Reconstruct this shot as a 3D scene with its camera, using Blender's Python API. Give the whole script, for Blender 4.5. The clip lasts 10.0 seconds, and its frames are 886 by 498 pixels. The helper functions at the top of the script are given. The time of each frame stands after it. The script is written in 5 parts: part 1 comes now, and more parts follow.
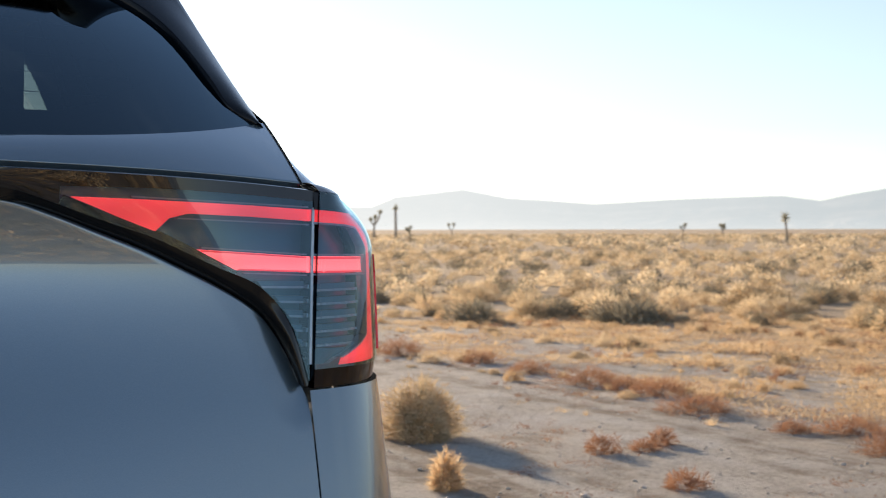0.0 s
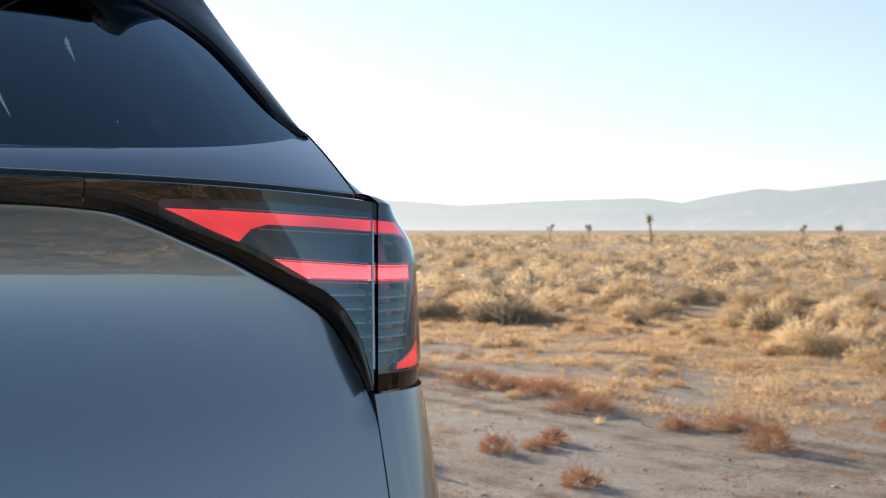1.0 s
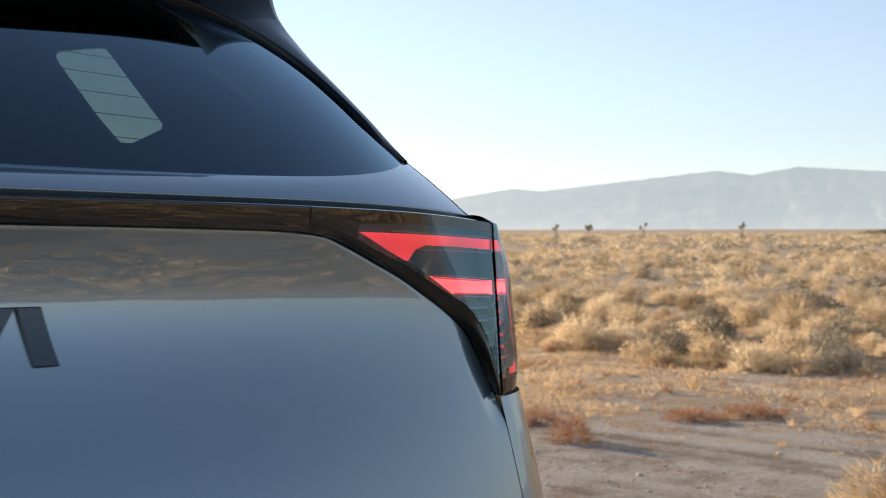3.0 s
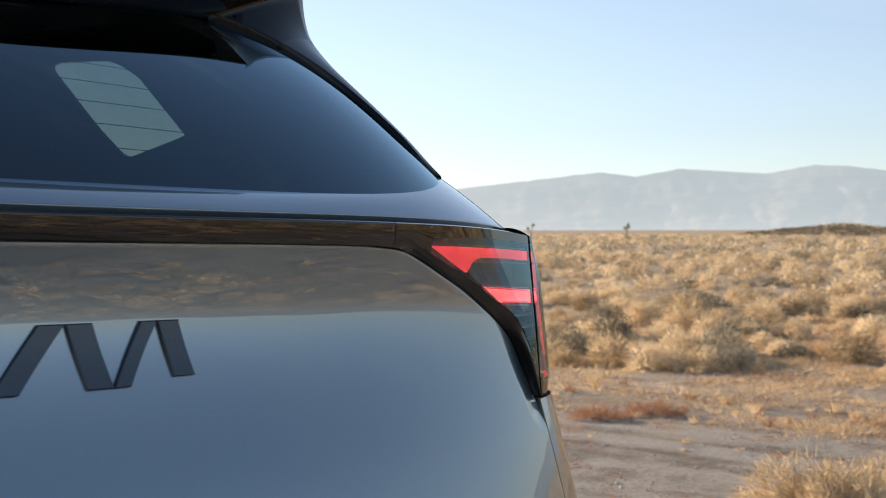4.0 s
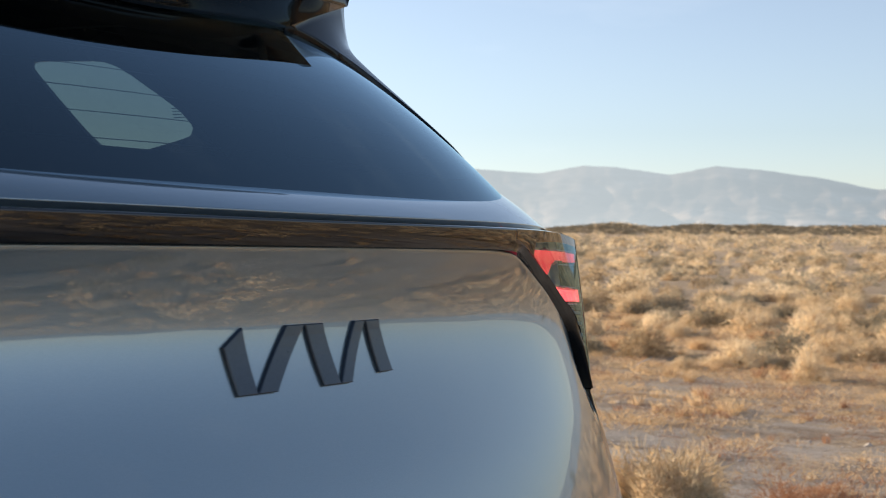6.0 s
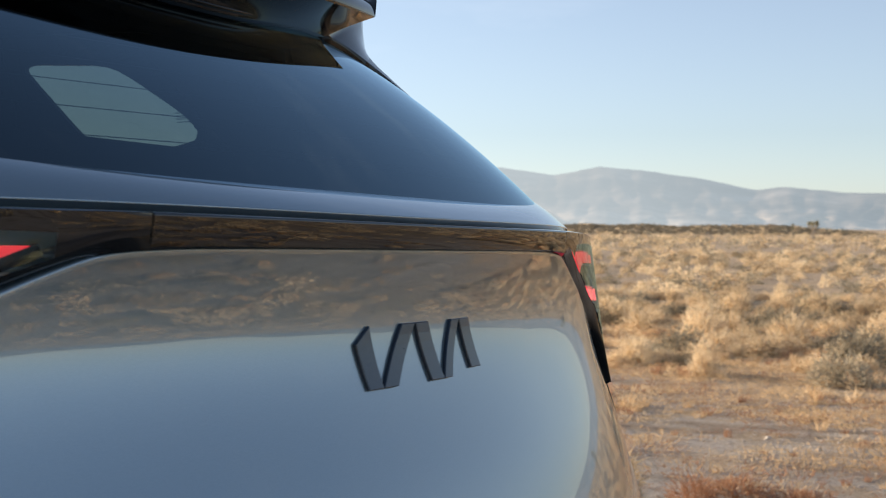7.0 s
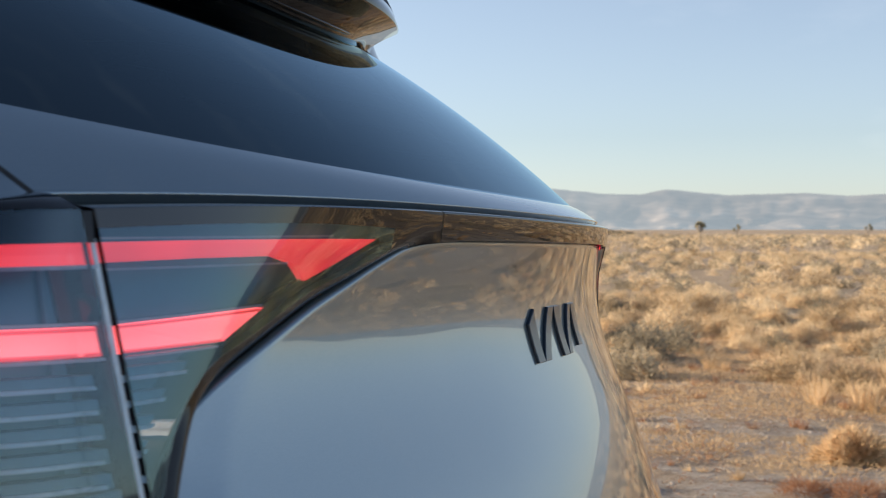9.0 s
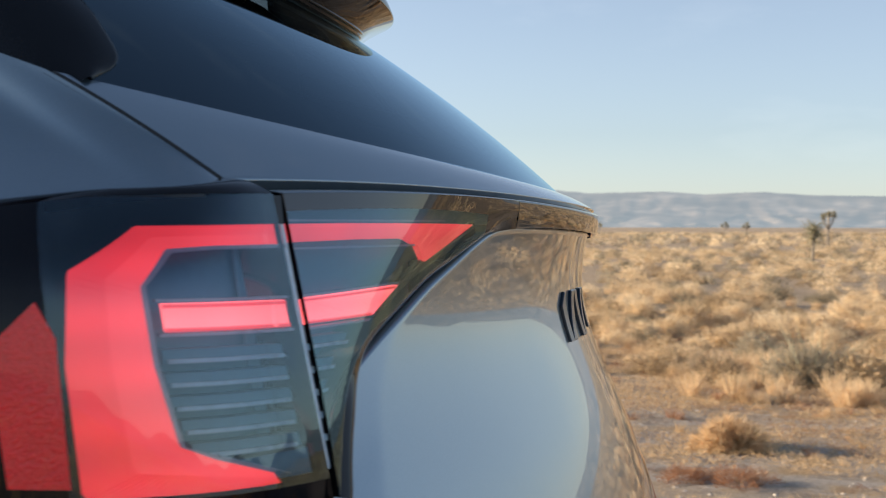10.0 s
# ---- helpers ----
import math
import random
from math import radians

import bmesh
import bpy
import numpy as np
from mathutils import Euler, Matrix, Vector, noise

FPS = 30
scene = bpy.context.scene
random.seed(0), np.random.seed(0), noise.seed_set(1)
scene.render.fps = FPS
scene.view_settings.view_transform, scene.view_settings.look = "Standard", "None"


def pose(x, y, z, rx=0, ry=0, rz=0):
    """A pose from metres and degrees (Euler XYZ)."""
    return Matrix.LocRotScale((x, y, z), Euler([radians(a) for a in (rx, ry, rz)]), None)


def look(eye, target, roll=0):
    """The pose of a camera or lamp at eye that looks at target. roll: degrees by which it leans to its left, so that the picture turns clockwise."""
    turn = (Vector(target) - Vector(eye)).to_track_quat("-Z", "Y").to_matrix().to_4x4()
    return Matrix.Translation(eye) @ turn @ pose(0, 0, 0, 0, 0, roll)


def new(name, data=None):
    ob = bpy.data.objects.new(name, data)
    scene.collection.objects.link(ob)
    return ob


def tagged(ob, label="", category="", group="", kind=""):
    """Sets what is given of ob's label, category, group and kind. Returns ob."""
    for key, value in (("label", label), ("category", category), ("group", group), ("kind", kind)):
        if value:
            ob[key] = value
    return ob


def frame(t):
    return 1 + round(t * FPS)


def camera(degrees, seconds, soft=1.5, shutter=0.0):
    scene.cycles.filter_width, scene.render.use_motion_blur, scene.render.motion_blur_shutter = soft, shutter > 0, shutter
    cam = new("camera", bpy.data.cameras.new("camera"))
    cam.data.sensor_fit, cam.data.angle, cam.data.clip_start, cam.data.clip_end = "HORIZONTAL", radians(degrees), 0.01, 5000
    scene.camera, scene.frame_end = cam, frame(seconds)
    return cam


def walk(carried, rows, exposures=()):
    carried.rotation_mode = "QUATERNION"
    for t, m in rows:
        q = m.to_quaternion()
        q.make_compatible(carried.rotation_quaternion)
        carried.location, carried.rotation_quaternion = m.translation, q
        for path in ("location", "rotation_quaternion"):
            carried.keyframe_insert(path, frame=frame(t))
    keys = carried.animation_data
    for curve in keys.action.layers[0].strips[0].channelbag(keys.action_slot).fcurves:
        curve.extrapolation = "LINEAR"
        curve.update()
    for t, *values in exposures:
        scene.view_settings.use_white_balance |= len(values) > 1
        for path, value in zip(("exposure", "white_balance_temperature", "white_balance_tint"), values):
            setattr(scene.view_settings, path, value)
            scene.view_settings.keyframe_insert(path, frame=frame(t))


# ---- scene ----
cam = camera(37.0, 10.0, soft=1.0, shutter=0.5)
PATH = [
    (0, (0.231, -1.314, 1.056), (1.141, 0.466, 1.026), -0.1),
    (0.5, (0.127, -1.288, 1.062), (1.12, 0.448, 1.032), -0.1),
    (1, (0.009, -1.265, 1.067), (1.092, 0.417, 1.038), 0.0),
    (1.5, (-0.103, -1.237, 1.071), (1.057, 0.393, 1.042), -0.0),
    (2, (-0.225, -1.195, 1.076), (1.014, 0.374, 1.047), -0.1),
    (2.5, (-0.329, -1.156, 1.083), (0.977, 0.358, 1.053), -0.1),
    (4, (-0.662, -1.047, 1.108), (0.827, 0.288, 1.079), -0.1),
    (4.5, (-0.743, -0.994, 1.112), (0.799, 0.279, 1.082), 0.0),
    (5, (-0.835, -0.93, 1.113), (0.765, 0.269, 1.082), 0.1),
    (5.5, (-0.914, -0.868, 1.115), (0.732, 0.268, 1.083), 0.2),
    (7, (-1.173, -0.658, 1.12), (0.603, 0.26, 1.088), 0.2),
    (7.5, (-1.258, -0.596, 1.118), (0.553, 0.252, 1.088), -0.1),
    (8, (-1.344, -0.516, 1.117), (0.503, 0.25, 1.087), -0.0),
    (8.5, (-1.427, -0.448, 1.116), (0.45, 0.24, 1.087), -0.1),
    (9, (-1.518, -0.368, 1.115), (0.39, 0.229, 1.085), -0.0),
    (9.5, (-1.593, -0.294, 1.11), (0.339, 0.219, 1.078), 0.1),
    (10, (-1.673, -0.203, 1.105), (0.286, 0.196, 1.071), 0.1),
]
walk(cam, [(t, look(e, g, r)) for t, e, g, r in PATH], exposures=[(0.0, 0.84, 7050, 11)])
# sharp on the car, the desert a touch soft
cam.data.dof.use_dof, cam.data.dof.focus_distance, cam.data.dof.aperture_fstop = True, 1.6, 17.0

# ---- world and light ----
SUN_EL, SUN_AZ = 14.0, 0.0
world = bpy.data.worlds.new("desert_sky")
scene.world = world
world.use_nodes = True
wn, wl = world.node_tree.nodes, world.node_tree.links
sky = wn.new("ShaderNodeTexSky")
sky.sky_type = "NISHITA"
sky.sun_disc = False
sky.sun_elevation = radians(SUN_EL)
sky.sun_rotation = radians(SUN_AZ)
sky.altitude = 700
sky.air_density, sky.dust_density, sky.ozone_density = 1.0, 0.35, 2.4
# haze pales and cools the sky towards the horizon; overhead it stays a deep blue
high = wn.new("ShaderNodeSeparateXYZ")
wl.new(wn.new("ShaderNodeTexCoord").outputs["Generated"], high.inputs[0])
veil = wn.new("ShaderNodeMapRange")
veil.interpolation_type = "SMOOTHSTEP"
veil.inputs[1].default_value, veil.inputs[2].default_value = 0.0, 0.65
wl.new(high.outputs[2], veil.inputs[0])
rich = wn.new("ShaderNodeMapRange")
rich.inputs[3].default_value, rich.inputs[4].default_value = 0.60, 0.86
wl.new(veil.outputs[0], rich.inputs[0])
pale = wn.new("ShaderNodeHueSaturation")
wl.new(rich.outputs[0], pale.inputs["Saturation"])
wl.new(sky.outputs[0], pale.inputs["Color"])
haze = wn.new("ShaderNodeMix")
haze.data_type = "RGBA"
haze.inputs[6].default_value, haze.inputs[7].default_value = (0.835, 0.92, 1.075, 1), (1.06, 1.11, 1.17, 1)
wl.new(veil.outputs[0], haze.inputs[0])
cool = wn.new("ShaderNodeMix")
cool.data_type, cool.blend_type = "RGBA", "MULTIPLY"
cool.inputs[0].default_value = 1.0
wl.new(haze.outputs[2], cool.inputs[7])
wl.new(pale.outputs[0], cool.inputs[6])
# thin streaks of high cloud
spread = wn.new("ShaderNodeMapping")
spread.inputs["Scale"].default_value, spread.inputs["Rotation"].default_value = (1.2, 3.0, 11.0), (0.12, 0.16, 0.4)
wl.new(high.inputs[0].links[0].from_socket, spread.inputs["Vector"])
wisp = wn.new("ShaderNodeTexNoise")
wisp.inputs["Scale"].default_value, wisp.inputs["Detail"].default_value, wisp.inputs["Roughness"].default_value = 1.6, 6.0, 0.62
wl.new(spread.outputs[0], wisp.inputs["Vector"])
thin = wn.new("ShaderNodeMapRange")
thin.inputs[1].default_value, thin.inputs[2].default_value, thin.inputs[3].default_value, thin.inputs[4].default_value = 0.56, 0.80, 0.0, 0.05
wl.new(wisp.outputs[0], thin.inputs[0])
cloud = wn.new("ShaderNodeMix")
cloud.data_type = "RGBA"
cloud.inputs[7].default_value = (9.0, 9.3, 9.6, 1)
wl.new(thin.outputs[0], cloud.inputs[0])
wl.new(cool.outputs[2], cloud.inputs[6])
wl.new(cloud.outputs[2], wn["Background"].inputs[0])
wn["Background"].inputs[1].default_value = 0.103
sun = new("sun", bpy.data.lights.new("sun", "SUN"))
sun.data.energy, sun.data.angle, sun.data.color = 5.0, radians(0.6), (1.0, 0.84, 0.66)
SUN_DIR = Vector((math.sin(radians(SUN_AZ)) * math.cos(radians(SUN_EL)), math.cos(radians(SUN_AZ)) * math.cos(radians(SUN_EL)), math.sin(radians(SUN_EL))))
sun.matrix_world = look(SUN_DIR * 50, (0, 0, 0))


# ---- materials ----
def material(name):
    m = bpy.data.materials.new(name)
    m.use_nodes = True
    return m, m.node_tree.nodes, m.node_tree.links


def socket(nodes, links, kind, inputs=(), operation="", data_type="", blend_type="", bands_direction="", attribute_name=""):
    n = nodes.new(kind)
    if operation:
        n.operation = operation
    if data_type:
        n.data_type = data_type
    if blend_type:
        n.blend_type = blend_type
    if bands_direction:
        n.bands_direction = bands_direction
    if attribute_name:
        n.attribute_name = attribute_name
    for k, v in inputs:
        if isinstance(v, bpy.types.NodeSocket):
            links.new(v, n.inputs[k])
        else:
            n.inputs[k].default_value = v
    return n


def ramp(nodes, links, fac, stops):
    n = nodes.new("ShaderNodeValToRGB")
    links.new(fac, n.inputs[0])
    while len(n.color_ramp.elements) < len(stops):
        n.color_ramp.elements.new(0.5)
    for e, (p, c) in zip(n.color_ramp.elements, stops):
        e.position, e.color = p, (*c, 1)
    return n.outputs[0]


def plain(name, colour, rough=0.5, metal=0.0, coat=0.0, grain=0.0, scale=200.0, spread=0.15, ior=1.5):
    """A painted, plastic or metal surface with fine grain in colour, gloss and relief."""
    m, n, l = material(name)
    b = n["Principled BSDF"]
    tex = socket(n, l, "ShaderNodeTexCoord")
    big = socket(n, l, "ShaderNodeTexNoise", [("Vector", tex.outputs["Object"]), ("Scale", scale / 25), ("Detail", 3.0)])
    fine = socket(n, l, "ShaderNodeTexNoise", [("Vector", tex.outputs["Object"]), ("Scale", scale), ("Detail", 2.0)])
    mixed = socket(n, l, "ShaderNodeMath", [(0, big.outputs[0]), (1, fine.outputs[0])], operation="ADD")
    half = socket(n, l, "ShaderNodeMath", [(0, mixed.outputs[0]), (1, 0.5)], operation="MULTIPLY")
    lo = tuple(c * (1 - spread) for c in colour)
    hi = tuple(min(1, c * (1 + spread)) for c in colour)
    l.new(ramp(n, l, half.outputs[0], [(0.3, lo), (0.7, hi)]), b.inputs["Base Color"])
    b.inputs["Metallic"].default_value, b.inputs["Coat Weight"].default_value = metal, coat
    b.inputs["Coat Roughness"].default_value, b.inputs["IOR"].default_value = 0.02, ior
    r = socket(n, l, "ShaderNodeMapRange", [(0, half.outputs[0]), (1, 0.3), (2, 0.7), (3, rough * 0.88), (4, min(1, rough * 1.12))])
    l.new(r.outputs[0], b.inputs["Roughness"])
    if grain:
        bump = socket(n, l, "ShaderNodeBump", [("Height", fine.outputs[0]), ("Strength", grain), ("Distance", 0.002)])
        l.new(bump.outputs[0], b.inputs["Normal"])
    return m


def glazing(name, tint, rough=0.0, ior=1.5, sheen=(0.95, 0.97, 1.0)):
    """A clear or tinted sheet: it lets light through, and mirrors by its angle."""
    m, n, l = material(name)
    n.remove(n["Principled BSDF"])
    t = socket(n, l, "ShaderNodeBsdfTransparent", [("Color", (*tint, 1))])
    g = socket(n, l, "ShaderNodeBsdfGlossy", [("Roughness", rough), ("Color", (*sheen, 1))])
    f = socket(n, l, "ShaderNodeFresnel", [("IOR", ior)])
    s = socket(n, l, "ShaderNodeMixShader", [(0, f.outputs[0]), (1, t.outputs[0]), (2, g.outputs[0])])
    l.new(s.outputs[0], n["Material Output"].inputs[0])
    return m


def glow(name, colour, strength, rib=0.0):
    m, n, l = material(name)
    b = n["Principled BSDF"]
    b.inputs["Base Color"].default_value = (*[c * 0.5 for c in colour], 1)
    b.inputs["Roughness"].default_value = 0.25
    b.inputs["Emission Color"].default_value = (*colour, 1)
    tex = socket(n, l, "ShaderNodeTexCoord")
    no = socket(n, l, "ShaderNodeTexNoise", [("Vector", tex.outputs["Object"]), ("Scale", 11.0), ("Detail", 1.5)])
    r = socket(n, l, "ShaderNodeMapRange", [(0, no.outputs[0]), (1, 0.3), (2, 0.7), (3, strength * 0.74), (4, strength * 1.16)])
    last = r.outputs[0]
    if rib:
        w = socket(n, l, "ShaderNodeTexWave", [("Vector", tex.outputs["Object"]), ("Scale", rib), ("Distortion", 0.0)], bands_direction="Z")
        k = socket(n, l, "ShaderNodeMapRange", [(0, w.outputs["Fac"]), (3, 0.86), (4, 1.06)])
        last = socket(n, l, "ShaderNodeMath", [(0, last), (1, k.outputs[0])], operation="MULTIPLY").outputs[0]
    l.new(last, b.inputs["Emission Strength"])
    return m


def car_paint():
    m, n, l = material("silver_grey_paint")
    b = n["Principled BSDF"]
    tex = socket(n, l, "ShaderNodeTexCoord")
    flake = socket(n, l, "ShaderNodeTexVoronoi", [("Vector", tex.outputs["Object"]), ("Scale", 1800.0)])
    dust = socket(n, l, "ShaderNodeTexNoise", [("Vector", tex.outputs["Object"]), ("Scale", 5.0), ("Detail", 6.0)])
    base = ramp(n, l, flake.outputs["Distance"], [(0.0, (0.112, 0.169, 0.205)), (0.8, (0.152, 0.214, 0.250))])
    film = ramp(n, l, dust.outputs[0], [(0.35, (0.0, 0.0, 0.0)), (0.75, (0.05, 0.05, 0.05))])
    mx = socket(n, l, "ShaderNodeMix", [(0, film), (6, base), (7, (0.42, 0.36, 0.29, 1))], data_type="RGBA")
    l.new(mx.outputs[2], b.inputs["Base Color"])
    b.inputs["Metallic"].default_value = 0.7
    b.inputs["Roughness"].default_value = 0.33
    b.inputs["Coat Weight"].default_value = 1.0
    b.inputs["Coat IOR"].default_value = 2.0
    cr = socket(n, l, "ShaderNodeMapRange", [(0, dust.outputs[0]), (1, 0.3), (2, 0.7), (3, 0.002), (4, 0.008)])
    l.new(cr.outputs[0], b.inputs["Coat Roughness"])
    peel = socket(n, l, "ShaderNodeTexNoise", [("Vector", tex.outputs["Object"]), ("Scale", 60.0), ("Detail", 1.0)])
    bump = socket(n, l, "ShaderNodeBump", [("Height", peel.outputs[0]), ("Strength", 0.006), ("Distance", 0.004)])
    l.new(bump.outputs[0], b.inputs["Coat Normal"])
    return m


PAINT = car_paint()
GLOSS_BLACK = plain("gloss_black_trim", (0.005, 0.005, 0.006), 0.012, scale=60, ior=1.62)
SATIN_BLACK = plain("satin_black_trim", (0.012, 0.012, 0.013), 0.42, grain=0.15, scale=900)
RUBBER = plain("rubber", (0.018, 0.018, 0.018), 0.75, grain=0.3, scale=500)
HOUSING = plain("lamp_housing", (0.024, 0.140, 0.235), 0.35, scale=150)
BEZEL = plain("black_bezel", (0.007, 0.007, 0.007), 0.10, scale=300, ior=1.42)
SPOILER = plain("black_spoiler", (0.005, 0.005, 0.006), 0.03, scale=120, ior=1.24)
LAMP_BLACK = plain("black_lamp_body", (0.004, 0.004, 0.006), 0.06, scale=80, ior=1.36)
BLADE = plain("satin_black_blade", (0.006, 0.007, 0.009), 0.22, scale=300, ior=1.30)
COVER = glazing("coated_lens", (0.92, 0.94, 0.97), ior=1.82, sheen=(0.66, 0.88, 1.0))
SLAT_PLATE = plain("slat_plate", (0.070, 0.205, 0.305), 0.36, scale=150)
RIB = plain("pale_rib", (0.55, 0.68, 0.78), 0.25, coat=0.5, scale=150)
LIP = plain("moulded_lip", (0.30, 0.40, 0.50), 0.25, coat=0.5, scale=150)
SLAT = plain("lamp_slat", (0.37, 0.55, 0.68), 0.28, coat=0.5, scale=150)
BADGE = plain("badge_metal", (0.030, 0.043, 0.060), 0.30, metal=0.3, coat=0.2, scale=300)
CLEAR = glazing("clear_lens", (0.88, 0.92, 0.96), ior=1.92, sheen=(0.58, 0.86, 1.0))
TINTED = glazing("privacy_glass", (0.20, 0.235, 0.235), ior=1.95, sheen=(0.64, 0.85, 0.98))
SIDE_GLASS = glazing("side_glass", (0.42, 0.50, 0.465))
SCREEN = glazing("windscreen_glass", (0.55, 0.60, 0.58))
RED = glow("red_lamp", (1.0, 0.056, 0.074), 0.46, 9.0)
RED_DEEP = glow("deep_red_lamp", (1.0, 0.044, 0.062), 0.42, 9.0)
RED_BAR = glow("red_bar", (1.0, 0.125, 0.145), 1.02, 17.0)
RED_REFLEX = plain("red_reflector", (0.85, 0.010, 0.018), 0.12, coat=0.7, grain=0.6, scale=350)
PRINT = plain("grey_print", (0.10, 0.12, 0.12), 0.6)
TRIM_IN = plain("interior_trim", (0.018, 0.02, 0.024), 0.8, grain=0.2, scale=500)
ALLOY = plain("alloy_rim", (0.35, 0.35, 0.36), 0.3, metal=0.9)


def ground_material():
    m, n, l = material("desert_ground")
    b = n["Principled BSDF"]
    tex = socket(n, l, "ShaderNodeTexCoord")
    pos = tex.outputs["Object"]
    xyz = socket(n, l, "ShaderNodeSeparateXYZ", [(0, pos)])
    wob = socket(n, l, "ShaderNodeTexNoise", [("Vector", pos), ("Scale", 0.22), ("Detail", 5.0)])
    mid = socket(n, l, "ShaderNodeTexNoise", [("Vector", pos), ("Scale", 1.6), ("Detail", 6.0), ("Roughness", 0.65)])
    fine = socket(n, l, "ShaderNodeTexNoise", [("Vector", pos), ("Scale", 26.0), ("Detail", 8.0), ("Roughness", 0.78)])
    grit = socket(n, l, "ShaderNodeTexVoronoi", [("Vector", fine.outputs["Color"]), ("Scale", 9.0)])
    # old wheel tracks run along the car's way
    drawn = socket(n, l, "ShaderNodeMapping", [("Vector", pos), ("Scale", (2.4, 0.16, 1.0)), ("Rotation", (0, 0, 0.12))])
    ruts = socket(n, l, "ShaderNodeTexNoise", [("Vector", drawn.outputs[0]), ("Scale", 1.0), ("Detail", 5.0), ("Roughness", 0.6)])
    soil = ramp(n, l, fine.outputs[0], [(0.30, (0.27, 0.245, 0.22)), (0.48, (0.53, 0.49, 0.445)), (0.70, (0.71, 0.67, 0.615))])
    blot = socket(n, l, "ShaderNodeMath", [(0, mid.outputs[0]), (1, ruts.outputs[0])], operation="ADD")
    half = socket(n, l, "ShaderNodeMath", [(0, blot.outputs[0]), (1, 0.5)], operation="MULTIPLY")
    stain = ramp(n, l, half.outputs[0], [(0.38, (0.48, 0.41, 0.35)), (0.50, (0.90, 0.87, 0.83)), (0.60, (1.0, 1.0, 1.0))])
    soil2 = socket(n, l, "ShaderNodeMix", [(0, 1.0), (6, soil), (7, stain)], data_type="RGBA", blend_type="MULTIPLY")
    straw = ramp(n, l, fine.outputs[0], [(0.3, (0.30, 0.205, 0.12)), (0.55, (0.50, 0.365, 0.225)), (0.75, (0.62, 0.48, 0.32))])
    # the straw begins past the bare track, along a ragged edge
    edge = socket(n, l, "ShaderNodeMath", [(0, wob.outputs[0]), (1, 9.0), (2, -4.5)], operation="MULTIPLY_ADD")
    nearer = socket(n, l, "ShaderNodeMapRange", [(0, xyz.outputs[1]), (1, 4.5), (2, -1.0), (3, 0.0), (4, 2.6)])
    shifted = socket(n, l, "ShaderNodeMath", [(0, xyz.outputs[0]), (1, nearer.outputs[0])], operation="ADD")
    ex = socket(n, l, "ShaderNodeMath", [(0, shifted.outputs[0]), (1, edge.outputs[0])], operation="ADD")
    fade = socket(n, l, "ShaderNodeMapRange", [(0, ex.outputs[0]), (1, 8.0), (2, 11.5)])
    patch = socket(n, l, "ShaderNodeMapRange", [(0, mid.outputs[0]), (1, 0.49), (2, 0.62)])
    far = socket(n, l, "ShaderNodeMapRange", [(0, ex.outputs[0]), (1, 10.0), (2, 17.0), (3, 0.0), (4, 0.75)])
    cover = socket(n, l, "ShaderNodeMath", [(0, patch.outputs[0]), (1, far.outputs[0])], operation="MAXIMUM")
    f = socket(n, l, "ShaderNodeMath", [(0, fade.outputs[0]), (1, cover.outputs[0])], operation="MULTIPLY")
    c = socket(n, l, "ShaderNodeMix", [(0, f.outputs[0]), (6, soil2.outputs[2]), (7, straw)], data_type="RGBA")
    l.new(c.outputs[2], b.inputs["Base Color"])
    b.inputs["Roughness"].default_value = 0.95
    b.inputs["Specular IOR Level"].default_value = 0.15
    h2 = socket(n, l, "ShaderNodeMath", [(0, grit.outputs["Distance"]), (1, 0.25), (2, fine.outputs[0])], operation="MULTIPLY_ADD")
    h3 = socket(n, l, "ShaderNodeMath", [(0, mid.outputs[0]), (1, 2.5), (2, h2.outputs[0])], operation="MULTIPLY_ADD")
    h4 = socket(n, l, "ShaderNodeMath", [(0, ruts.outputs[0]), (1, 3.0), (2, h3.outputs[0])], operation="MULTIPLY_ADD")
    bump = socket(n, l, "ShaderNodeBump", [("Height", h4.outputs[0]), ("Strength", 0.9), ("Distance", 0.035)])
    l.new(bump.outputs[0], b.inputs["Normal"])
    return m


def plant(name, dark, mid, light, sheer=0.4):
    """Dry blades and twigs: colour by clump and by blade, and some light through them."""
    m, n, l = material(name)
    n.remove(n["Principled BSDF"])
    geo = socket(n, l, "ShaderNodeNewGeometry")
    at = socket(n, l, "ShaderNodeAttribute", attribute_name="clump")
    mix = socket(n, l, "ShaderNodeMath", [(0, geo.outputs["Random Per Island"]), (1, 0.36)], operation="MULTIPLY")
    fac = socket(n, l, "ShaderNodeMath", [(0, at.outputs["Fac"]), (1, 0.64), (2, mix.outputs[0])], operation="MULTIPLY_ADD")
    col = ramp(n, l, fac.outputs[0], [(0.1, dark), (0.5, mid), (0.9, light)])
    d = socket(n, l, "ShaderNodeBsdfDiffuse", [("Color", col)])
    t = socket(n, l, "ShaderNodeBsdfTranslucent", [("Color", col)])
    s = socket(n, l, "ShaderNodeMixShader", [(0, sheer), (1, d.outputs[0]), (2, t.outputs[0])])
    l.new(s.outputs[0], n["Material Output"].inputs[0])
    return m


